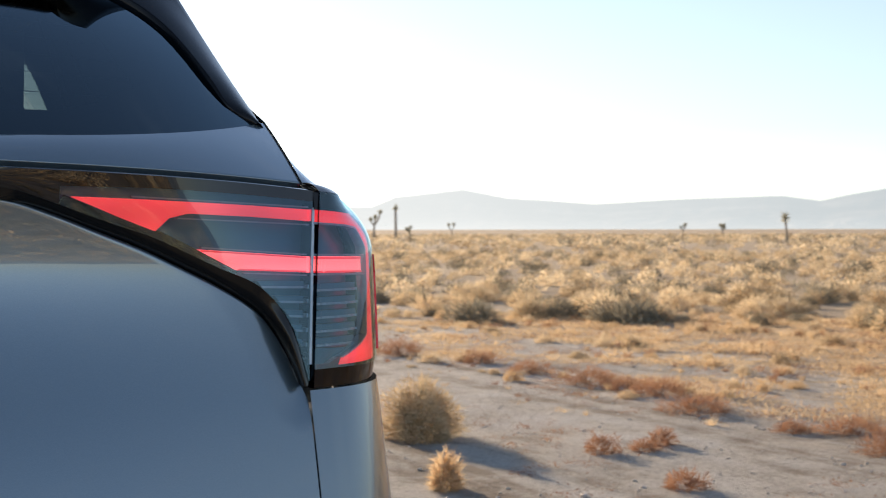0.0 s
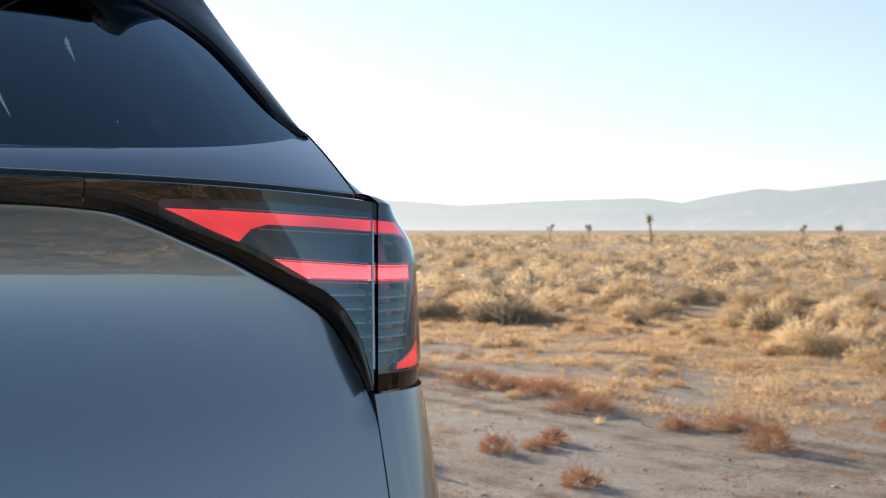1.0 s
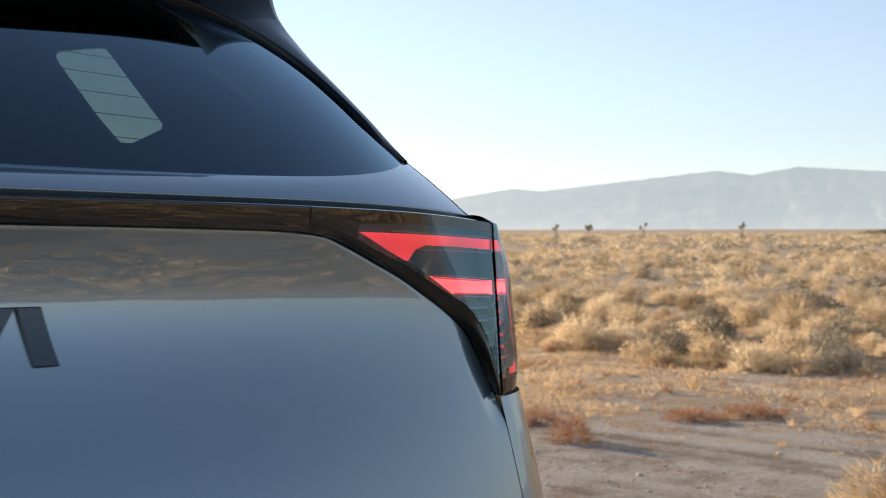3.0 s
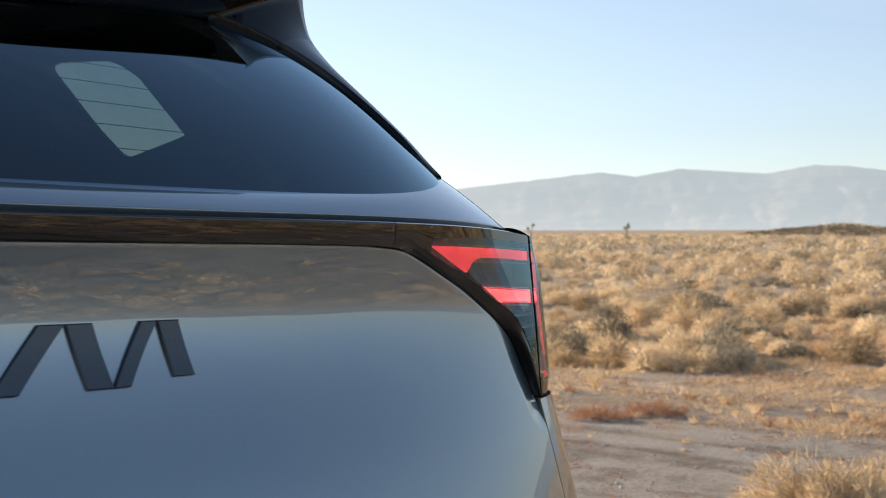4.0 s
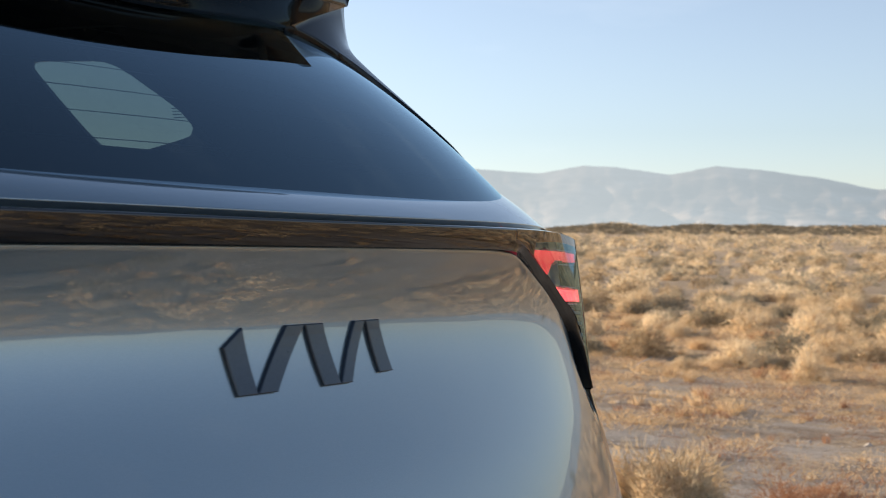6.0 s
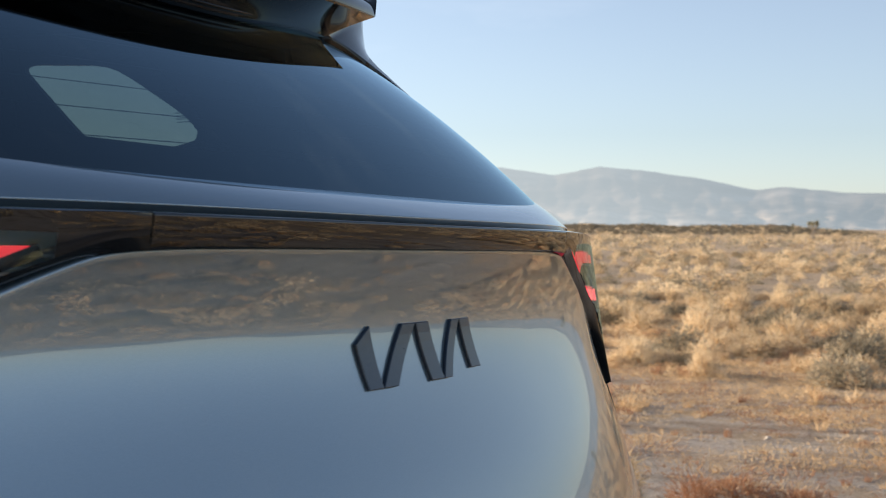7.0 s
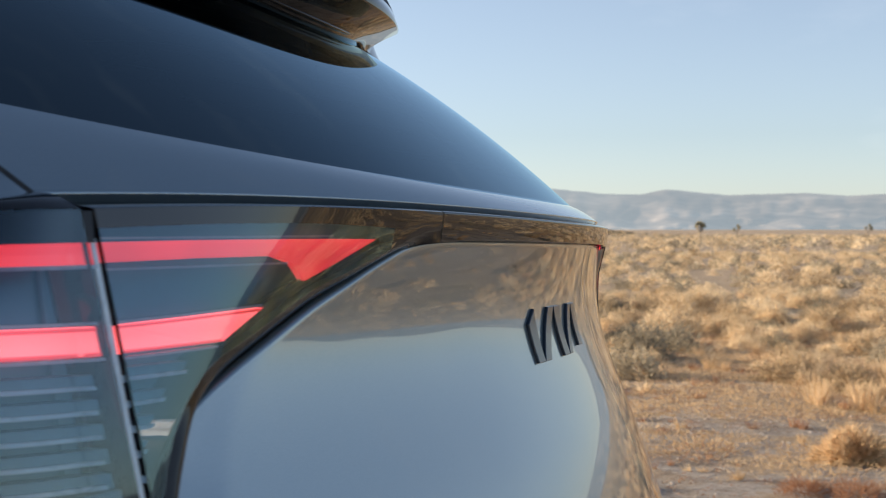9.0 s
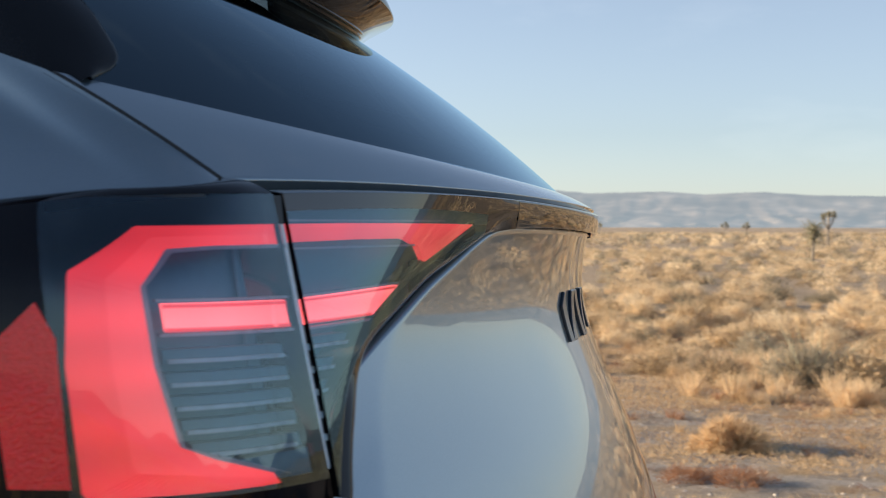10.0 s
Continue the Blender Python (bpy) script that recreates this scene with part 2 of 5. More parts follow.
GROUND = ground_material()
STRAW = plant("dry_straw", (0.50, 0.345, 0.195), (0.69, 0.50, 0.30), (0.83, 0.66, 0.44), 0.5)
BRUSH = plant("dry_brush", (0.36, 0.265, 0.165), (0.67, 0.52, 0.335), (0.86, 0.71, 0.49), 0.40)
SAGE = plant("grey_sage", (0.21, 0.18, 0.13), (0.34, 0.295, 0.215), (0.48, 0.41, 0.30), 0.34)
RUST = plant("rust_brown_brush", (0.25, 0.12, 0.07), (0.39, 0.21, 0.125), (0.52, 0.32, 0.20), 0.42)
CREOSOTE = plant("dark_creosote", (0.13, 0.115, 0.085), (0.20, 0.175, 0.13), (0.28, 0.24, 0.175), 0.3)
YUCCA = plant("yucca_leaf", (0.24, 0.22, 0.15), (0.38, 0.35, 0.23), (0.52, 0.48, 0.33), 0.45)
BARK = plain("shaggy_bark", (0.30, 0.25, 0.19), 0.9, grain=1.0, scale=60, spread=0.4)
STONE = plain("pale_stone", (0.56, 0.50, 0.43), 0.85, grain=0.5, scale=120, spread=0.3)


def backdrop_material():
    """Far mountains; the haze of ten miles is painted in as an emission colour."""
    m, n, l = material("far_mountains")
    b = n["Principled BSDF"]
    tex = socket(n, l, "ShaderNodeTexCoord")
    mp = socket(n, l, "ShaderNodeMapping", [("Vector", tex.outputs["Object"]), ("Scale", (0.004, 0.004, 0.010))])
    no = socket(n, l, "ShaderNodeTexNoise", [("Vector", mp.outputs[0]), ("Scale", 1.0), ("Detail", 7.0), ("Roughness", 0.6)])
    # uneven rock colour; its strong contrast also paints in sunlit and shaded slopes
    rock = ramp(n, l, no.outputs[0], [(0.38, (0.12, 0.10, 0.09)), (0.52, (0.27, 0.215, 0.175)), (0.66, (0.54, 0.44, 0.36))])
    l.new(rock, b.inputs["Base Color"])
    b.inputs["Roughness"].default_value = 1.0
    b.inputs["Specular IOR Level"].default_value = 0.0
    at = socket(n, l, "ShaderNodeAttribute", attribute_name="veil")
    # painted haze: a glowing tone, whiter where the veil is thicker
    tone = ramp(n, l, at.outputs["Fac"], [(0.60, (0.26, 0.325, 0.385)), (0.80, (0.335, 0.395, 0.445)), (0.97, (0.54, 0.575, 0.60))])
    haze_glow = socket(n, l, "ShaderNodeEmission", [("Color", tone), ("Strength", 1.0)])
    s = socket(n, l, "ShaderNodeMixShader", [(0, at.outputs["Fac"]), (1, b.outputs[0]), (2, haze_glow.outputs[0])])
    l.new(s.outputs[0], n["Material Output"].inputs[0])
    return m


MOUNTAIN = backdrop_material()


# ---- mesh helpers ----
def mesh_of(name, verts, faces, mat, parent=None, label="", smooth=True, attr=None):
    me = bpy.data.meshes.new(name)
    me.from_pydata([tuple(v) for v in verts], [], [tuple(f) for f in faces])
    me.polygons.foreach_set("use_smooth", [smooth] * len(me.polygons))
    if attr:
        a = me.attributes.new(attr[0], "FLOAT", "POINT")
        a.data.foreach_set("value", np.asarray(attr[1], dtype=np.float32))
    me.materials.append(mat)
    me.update()
    ob = new(name, me)
    ob.parent = parent
    if label:
        ob["label"] = label
    return ob


def part(name, bm, mat, parent, label="", smooth=False):
    me = bpy.data.meshes.new(name)
    bmesh.ops.recalc_face_normals(bm, faces=bm.faces)
    bm.to_mesh(me)
    bm.free()
    me.polygons.foreach_set("use_smooth", [smooth] * len(me.polygons))
    me.materials.append(mat)
    ob = new(name, me)
    ob.parent = parent
    if label:
        ob["label"] = label
    return ob


def grid_faces(nu, nv, flip=False):
    out = []
    for i in range(nu - 1):
        for j in range(nv - 1):
            a, b, c, d = i * nv + j, (i + 1) * nv + j, (i + 1) * nv + j + 1, i * nv + j + 1
            out.append((a, d, c, b) if flip else (a, b, c, d))
    return out


def sheet(name, fn, us, vs, mat, parent, thick=0.0, label="", side=1, smooth=True):
    """A curved panel through fn(u, v), with thickness turned inwards; side -1 mirrors it to the car's other side."""
    verts = [fn(u, v) for u in us for v in vs]
    verts = [(x * side, y, z) for x, y, z in verts]
    ob = mesh_of(name, verts, grid_faces(len(us), len(vs), side < 0), mat, parent, label, smooth)
    if thick:
        mod = ob.modifiers.new("thickness", "SOLIDIFY")
        mod.thickness, mod.offset = thick, -1
    return ob


def smoothstep(t):
    t = min(1.0, max(0.0, t))
    return t * t * (3 - 2 * t)


def curve_through(points, n):
    """n points evenly along a smooth line through the given ones."""
    p = [Vector(q) for q in points]
    p = [2 * p[0] - p[1]] + p + [2 * p[-1] - p[-2]]
    fine = []
    for i in range(1, len(p) - 2):
        for k in range(24):
            t = k / 24
            a, b, c, d = p[i - 1], p[i], p[i + 1], p[i + 2]
            fine.append(0.5 * (2 * b + (c - a) * t + (2 * a - 5 * b + 4 * c - d) * t * t + (3 * b - a - 3 * c + d) * t ** 3))
    fine.append(p[-2])
    run = [0.0]
    for a, b in zip(fine, fine[1:]):
        run.append(run[-1] + (b - a).length)
    want = np.linspace(0, run[-1], n)
    dims = [np.interp(want, run, [q[k] for q in fine]) for k in range(len(fine[0]))]
    return list(zip(*dims))


# ---- the ground ----
LOW = -0.71


def ground_height(x, y):
    dx, dy = max(abs(x) - 1.1, 0), max((-0.6 - y) * 0.4, y - 5.2, 0)
    rise = 1 - smoothstep((math.hypot(dx, dy) - 0.25) / 2.35)
    r = math.hypot(x, y)
    z = LOW * (1 - rise)
    if r < 120:
        rough = 0.035 * noise.noise((x * 0.5, y * 0.5, 0)) + 0.012 * noise.noise((x * 2.3, y * 2.3, 3))
        z += rough * (1 - rise) * min(1, r / 4)
    az = math.degrees(math.atan2(x, y))
    bank = smoothstep((az - 59.5) / 5) * (1 - smoothstep((az - 76) / 7))
    z += 2.6 * bank * math.exp(-((r - 330) / 45) ** 2) * (0.85 + 0.25 * noise.noise((az * 0.5, 1, 5)))
    return z


def build_ground():
    radii = [0.0]
    r = 0.5
    while r < 4900:
        radii.append(r)
        r *= 1.045 if r > 3 else 1.12
    n = 240
    verts, faces = [(0, 0, ground_height(0, 0))], []
    for r in radii[1:]:
        for k in range(n):
            a = 2 * math.pi * k / n
            x, y = r * math.sin(a), r * math.cos(a)
            verts.append((x, y, ground_height(x, y)))
    for k in range(n):
        faces.append((0, 1 + (k + 1) % n, 1 + k))
    for i in range(len(radii) - 2):
        for k in range(n):
            a, b = 1 + i * n + k, 1 + i * n + (k + 1) % n
            faces.append((a, b, b + n, a + n))
    ob = mesh_of("ground", verts, faces, GROUND)
    tagged(ob, "pale dusty desert soil with straw litter and fine gravel", "ground", kind="structure")


build_ground()

# the skyline: bearing and height in degrees
SKYLINE = [(10, 0.9), (18, 1.0), (24, 0.95), (25, 1.37), (28, 1.7), (29.9, 1.32), (31.6, 1.22), (33.6, 1.06), (37.2, 1.25), (41.4, 1.37), (43, 1.15), (44.2, 1.4),
           (46.3, 1.74), (47.5, 1.62), (49.6, 1.86), (52.7, 2.2), (54.9, 2.45), (56.4, 2.25), (58.3, 2.57), (60.7, 2.4), (61.9, 2.33), (63.8, 2.67), (65.2, 2.6),
           (67.5, 2.27), (69.4, 2.64), (71.2, 2.47), (73.8, 2.1), (75.9, 1.62), (77.1, 1.76), (79.6, 1.5), (81.1, 1.47), (82.2, 1.69), (84.7, 1.43),
           (88, 1.5), (89.6, 1.37), (91.9, 1.47), (94.1, 1.32), (96.7, 1.27), (105, 1.4), (120, 1.1)]


def build_mountains():
    az = np.arange(8, 360, 0.2)
    top = np.interp(az, [a for a, _ in SKYLINE], [h for _, h in SKYLINE], right=1.0)
    top = np.where(az > 120, 1.0 + 0.35 * np.sin(az * 0.21) + 0.2 * np.sin(az * 0.57), top)
    verts, veil, rows = [], [], 26
    for a, h in zip(az, top):
        s, c = math.sin(radians(a)), math.cos(radians(a))
        for j in range(rows):
            k = j / (rows - 1)
            rr = 3500 + 1150 * k
            full = math.tan(radians(h)) * rr + 1.8
            spur = noise.fractal((a * 0.55, k * 2.2, 1.0), 1.0, 2.0, 5)
            z = -8 + (full + 8) * (k ** 1.35) * (1 + (0.40 * spur + 0.2 * noise.fractal((a * 2.1, k * 5.0, 4.0), 1.0, 2.0, 4)) * k * (1 - k) * 2.2)
            if k == 1:
                z = full * (1 + 0.012 * noise.fractal((a * 2.0, 0, 9), 1.0, 2.0, 4))
            rr += 420 * spur * (1 - k)
            verts.append((rr * s, rr * c, z))
            # share of painted haze: more towards the sun's bearing and at the foot
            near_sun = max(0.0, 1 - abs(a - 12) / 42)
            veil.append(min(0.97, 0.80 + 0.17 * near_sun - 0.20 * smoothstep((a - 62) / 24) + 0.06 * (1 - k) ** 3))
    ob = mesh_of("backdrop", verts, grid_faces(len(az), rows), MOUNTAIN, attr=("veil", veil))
    tagged(ob, "hazy blue mountain range along the desert horizon", "mountains", kind="structure")


build_mountains()

# ---- the car: it stands a degree lower on its right side ----
HUB = 1.097
car = new("suv")
car.matrix_world = Matrix.Translation((0, 0, HUB)) @ Matrix.Rotation(radians(1.03), 4, "Y") @ Matrix.Translation((0, 0, -HUB))
tagged(car, "silver-grey metallic SUV with lit red tail lamps, dusty", "car")


def plan(x):
    """The tail's bow, seen from above."""
    return -0.051 + 0.2 * x * x + 0.05 * x ** 4


def corner(s):
    """The bow goes on round the rear corner, s from 0 at the tailgate's edge to 1 on the flank."""
    a, b, c, d = (1 - s) ** 3, 3 * (1 - s) ** 2 * s, 3 * (1 - s) * s * s, s ** 3
    return (0.80 * a + 0.885 * b + 0.938 * c + 0.938 * d, 0.0985 * a + 0.1335 * b + 0.22 * c + 0.42 * d)


def tuck(s, z):
    """How far the corner lamp's face rolls in towards its top."""
    return 0.042 * max(0.0, (z - 1.045) / 0.07) ** 2 * smoothstep(s / 0.42) * (1 - 0.6 * smoothstep((s - 0.6) / 0.4))


def corner_in(s):
    """The way inwards, square to the corner's bow."""
    (x0, y0), (x1, y1) = corner(max(0, s - 0.01)), corner(min(1, s + 0.01))
    n = math.hypot(x1 - x0, y1 - y0)
    return (-(y1 - y0) / n, (x1 - x0) / n)


def lean(z):
    return -0.15 * (1.1 - z)


def twist(x, z):
    """The lamps' face hangs over near the light bar and leans back towards the corners."""
    return (0.14 - 0.29 * smoothstep((abs(x) - 0.50) / 0.27)) * (1.1 - z)


def swell(z):
    """The tailgate's section: a waist under the light bar, a full belly below."""
    if z > 1.036:
        return 0.021 - 2.2 * (z - 1.036) ** 2
    if z > 0.8855:
        return 0.021 - 0.092 * smoothstep((1.036 - z) / 0.301)
    d = min(0.8855 - z, 0.365)
    return -0.025 - 0.4585 * d + 0.47 * d * d


def belly(z):
    """The section at the corners, flush with the lamps' lower ends."""
    return swell(z) * 0.75 - 0.012 - 0.15 * max(0.0, 0.95 - z) ** 2


def panel_y(x, z):
    w = smoothstep((abs(x) - 0.30) / 0.46)
    return plan(x) + swell(z) * (1 - w) + belly(z) * w


def face(x, z, deep=0.0):
    """A point on the lamps' common face, or deep metres inside it."""
    return (x, plan(x) + twist(x, z) + deep, z)


def top_z(x):
    return 1.1215 + 0.0148 * x * x - 0.044 * x ** 4


def lip(x):
    return (x, -0.050 + 0.29 * x * x + 0.02 * x ** 4, 1.129 + 0.0175 * x * x - 0.042 * x ** 4)


def sill(x):
    """The lower edge of the rear window."""
    return (x, 0.0017 + 0.1425 * x * x + 0.469 * x ** 4, 1.152 + 0.008 * x * x + 0.123 * x ** 4)


def pane(u, v):
    x, y, z = sill(u)
    r = (u / 0.767) ** 2
    return (x * (1 - 0.125 * v), y + v * (0.30 - 0.09 * r - 0.012 * (1 - smoothstep(abs(u) / 0.55))) - 0.012 * v * (1 - v) * 4 * 0.5, z + v * (0.22 - 0.027 * r) + 0.012 * v * (1 - v) * 2)


def gap_x(z):
    return 0.771 + 0.09 * (z - 0.9)


# lower edge of the black trim, and of the lamp's lens above it, as x and z
TRIM = [(0.0, 1.0985), (0.20, 1.0985), (0.32, 1.098), (0.38, 1.0968), (0.434, 1.0925), (0.479, 1.0795), (0.53, 1.061), (0.575, 1.0445), (0.62, 1.0245), (0.664, 1.004), (0.70, 0.984), (0.722, 0.965),
        (0.745, 0.931), (0.759, 0.897)]
LENS = [(0.405, 1.1065), (0.445, 1.1015), (0.49, 1.0875), (0.54, 1.0715), (0.587, 1.0575), (0.655, 1.029), (0.70, 1.0115), (0.726, 0.992), (0.746, 0.966), (0.759, 0.932), (0.768, 0.899)]
trim_line = curve_through(TRIM, 141)
lens_line = curve_through(LENS, 61)
seam_k = min(range(141), key=lambda i: abs(trim_line[i][0] - 0.405))
trim_side = curve_through([trim_line[i] for i in range(seam_k, 141, 4)] + [trim_line[-1]], 61)
steps = lambda n: [i / (n - 1) for i in range(n)]

# tailgate skin, from the trim down to the bumper
skin_top = [(-x, z) for x, z in reversed(trim_line[1:])] + trim_line
skin_v = [-0.02, -0.012, -0.004] + [((i / 69) ** 1.15) for i in range(70)]


trim_np = np.array(trim_line)


def crease(x, z):
    """A narrow facet folds in along the lamp, wider towards its foot."""
    if abs(x) < 0.58:
        return 0.0
    d = float(np.sqrt(((trim_np - (abs(x), z)) ** 2).sum(1)).min())
    h = 0.046 * smoothstep((1.04 - z) / 0.13) - d
    return 0.20 * h * h / (h + 0.006) if h > 0 else 0.0


def skin(i, v):
    x0, z0 = skin_top[int(i)]
    if v < 0:
        # the edge rolls in under the trim
        k = -v / 0.02
        return (x0, panel_y(x0, z0 - 0.002) + crease(x0, z0 - 0.002) + 0.006 * k * k, z0 - 0.002 + 0.004 * math.sin(k * 1.5))
    z = z0 - 0.002 + (0.52 - z0) * v
    xb = x0 * 0.7672 / 0.759
    x = x0 + (xb - x0) * min(1, v * 30)
    return (x, panel_y(x, z) + crease(x, z), z)


tailgate = sheet("tailgate", skin, range(len(skin_top)), skin_v, PAINT, car, 0.0, "silver-grey metallic tailgate skin")

# shelf between the light bar and the rear window
shelf_x = [(-0.7845 + 1.569 * i / 120) for i in range(121)]


def shelf(x, v):
    a, b = Vector(lip(x)), Vector(sill(x))
    if v < 0:
        k = -v
        return tuple(a + Vector((0, 0.004 * k, -0.006 * k)))
    p = a.lerp(b, v)
    return (p.x, p.y, p.z + 0.010 * v * (1 - v))


sheet("tailgate_shelf", shelf, shelf_x, [-1, -0.6, -0.2, 0.0, 0.03] + [0.08 + 0.92 * i / 14 for i in range(15)], PAINT, car, 0.0, "silver-grey metallic shelf below the window")

# light bar: gloss black, from seam to seam
bar_x = [(-0.4035 + 0.807 * i / 80) for i in range(81)]
low_z = lambda x: float(np.interp(abs(x), [p[0] for p in trim_line], [p[1] for p in trim_line]))


def bar(x, v):
    t = top_z(x)
    if v < 0:
        # its top ledge runs back under the lip
        a, b = Vector(face(x, t)), Vector(lip(x)) + Vector((0, 0.010, -0.007))
        k = -v
        p = a.lerp(b, k)
        return (p.x, p.y - 0.0015 * math.sin(k * math.pi), p.z + 0.0015 * math.sin(min(1, k * 4) * math.pi / 2))
    if v > 1:
        k = v - 1
        z = low_z(x)
        return (x, plan(x) + twist(x, z) + 0.040 * k, z + 0.003 * k)
    z = t + (low_z(x) - t) * v
    bulge = 0.0008 * math.sin(v * math.pi)
    return (x, plan(x) + twist(x, z) - bulge, z)


BAR_V = [-1, -0.5, -0.15, -0.05, 0, 0.06, 0.15, 0.3, 0.5, 0.7, 0.85, 0.95, 1.0, 1.2, 2.0]
sheet("light_bar", bar, bar_x, BAR_V, GLOSS_BLACK, car, 0.0, "gloss black bar across the tailgate")
sheet("bar_seal", lambda x, v: tuple(Vector(lip(x)) + Vector((0, 0.0025 + 0.02 * v, -0.0045 - 0.001 * v))), shelf_x, [0, 1], RUBBER, car, 0.0, "black gap seal")
sheet("tailgate_recess", lambda x, v: (x, panel_y(x, 1.0965) + 0.008 + 0.03 * v, 1.1005), bar_x, [0, 1], SATIN_BLACK, car)


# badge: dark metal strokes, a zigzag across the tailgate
def stroke(parent, low, high, width, foot=0.968, head=1.026, cut=0.0):
    """A slanted bar from (low, foot) to (high, head) with a chamfered face; cut slants its upper end."""
    base = [(low, foot), (low + width, foot), (high + width, head), (high, head - cut)]
    n = 6

    def at(i, j, inset, out):
        a, b = inset / width + (1 - 2 * inset / width) * i / n, inset / (head - foot) + (1 - 2 * inset / (head - foot)) * j / n
        lo = [base[0][k] + (base[1][k] - base[0][k]) * a for k in (0, 1)]
        hi = [base[3][k] + (base[2][k] - base[3][k]) * a for k in (0, 1)]
        x, z = lo[0] + (hi[0] - lo[0]) * b, lo[1] + (hi[1] - lo[1]) * b
        return (x, panel_y(x, z) + out, z)

    rim = [(i, 0) for i in range(n)] + [(n, j) for j in range(n)] + [(n - i, n) for i in range(n)] + [(0, n - j) for j in range(n)]
    bm = bmesh.new()
    rings = [[bm.verts.new(at(i, j, inset, out)) for i, j in rim] for out, inset in ((0.004, 0.0), (-0.0030, 0.0))]
    grid = {(i, j): bm.verts.new(at(i, j, 0.0009, -0.0038)) for i in range(n + 1) for j in range(n + 1)}
    rings.append([grid[q] for q in rim])
    for a, b in zip(rings, rings[1:]):
        for k in range(len(rim)):
            bm.faces.new((a[k], a[(k + 1) % len(rim)], b[(k + 1) % len(rim)], b[k]))
    for i in range(n):
        for j in range(n):
            bm.faces.new((grid[i, j], grid[i + 1, j], grid[i + 1, j + 1], grid[i, j + 1]))
    part("badge_stroke", bm, BADGE, parent, "dark metal badge stroke")


stroke(tailgate, -0.124, -0.133, 0.025, cut=0.016)
stroke(tailgate, -0.099, -0.049, 0.026)
stroke(tailgate, -0.0065, -0.0225, 0.027)
stroke(tailgate, 0.0205, 0.0565, 0.018)
stroke(tailgate, 0.0885, 0.0750, 0.024, foot=0.974)


# rear window with its heating wires
rear_u = [(-0.768 + 1.536 * i / 96) for i in range(97)]
rear_window = sheet("rear_window", lambda u, v: pane(u, v), rear_u, [0.0] + [0.02 + 1.28 * i / 36 for i in range(37)], TINTED, car, 0.0, "dark tinted rear window")
# black border of the pane, wider below, with round inner corners
def frit_v(u):
    return 0.145 + 0.03 * smoothstep((abs(u) - 0.50) / 0.05) + 0.10 * smoothstep((abs(u) - 0.545) / 0.08)


def top_border(u):
    return 0.80 + 0.33 * smoothstep((abs(u) - 0.05) / 0.48)


BEHIND = Vector((0, 0.004, -0.005))
sheet("pane_border", lambda u, v: tuple(Vector(pane(u, 0.0 + frit_v(u) * v)) + BEHIND), [(-0.626 + 1.252 * i / 120) for i in range(121)], steps(5), TRIM_IN, rear_window, 0.0, "black printed border")
for side in (1, -1):
    sheet("pane_border", lambda u, v: tuple(Vector(pane(u, v)) + BEHIND), [0.626 + 0.140 * i / 12 for i in range(13)], [1.2 * i / 24 for i in range(25)], TRIM_IN, rear_window, 0.0, "", side)
sheet("pane_border", lambda u, v: tuple(Vector(pane(u, top_border(u) + (1.28 - top_border(u)) * v)) + BEHIND), [(-0.626 + 1.252 * i / 120) for i in range(121)], steps(5), TRIM_IN, rear_window, 0.0, "")
for i in range(9):
    v0 = 0.185 + 0.112 * i
    sheet("heating_wire", lambda u, k: tuple(Vector(pane(u, v0 - 0.22 * u * u + 0.004 * k)) + Vector((0, 0.006, -0.006))), [u for u in rear_u if abs(u) < 0.63], [0, 1], TRIM_IN, rear_window)


# spoiler over the window
def eave(x):
    """Lower edge of the spoiler, standing a little off the pane."""
    return Vector(pane(x, eave_v(x))) + Vector((0, -0.58, 0.81)) * 0.005


def eave_v(x):
    return 0.95 + 0.215 * smoothstep((abs(x) - 0.02) / 0.51)


def spoiler(x, v):
    e = eave(x)
    u = abs(x) / 0.74
    tail = Vector((x * (0.97 + 0.25 * u * u), 0.235 + 0.265 * u * u, 1.410 + 0.085 * u * u))
    if v < 0:
        return tuple(e.lerp(Vector(pane(x, eave_v(x) + 0.015)) + Vector((0, 0.004, -0.004)), -v))
    if v <= 1:
        p = e.lerp(tail, v)
        return (p.x, p.y + 0.006 * math.sin(v * math.pi), p.z)
    k = v - 1
    roof = Vector((x * 1.1, 0.95, 1.585 - 0.03 * u * u))
    p = (tail + Vector((0, -0.004, 0.018))).lerp(roof, k)
    return (p.x, p.y, p.z + 0.05 * math.sin(k * math.pi))


spoiler_x = [(-0.53 + 1.06 * i / 120) for i in range(121)]
spoiler_part = sheet("spoiler", spoiler, spoiler_x, [-1, 0, 0.03, 0.1, 0.2, 0.35, 0.5, 0.65, 0.8, 0.9, 0.97, 1.0, 1.02, 1.2, 1.5, 1.8, 2.0], SPOILER, car, 0.0, "black roof spoiler")
sheet("spoiler_rail", lambda x, v: tuple(eave(x) + Vector((0, -0.001 - 0.003 * math.sin(v * math.pi), 0.003 + 0.008 * v))), [(-0.30 + 0.60 * i / 60) for i in range(61)], steps(9), SPOILER, spoiler_part)

# blade down each side of the window, widening into the spoiler's fin
FIN_EDGE = curve_through([(0.781, 0.252, 1.194), (0.760, 0.312, 1.254), (0.744, 0.362, 1.304), (0.727, 0.420, 1.362), (0.712, 0.455, 1.405), (0.700, 0.460, 1.435), (0.692, 0.459, 1.475), (0.687, 0.452, 1.507), (0.684, 0.442, 1.524), (0.681, 0.432, 1.540)], 49)
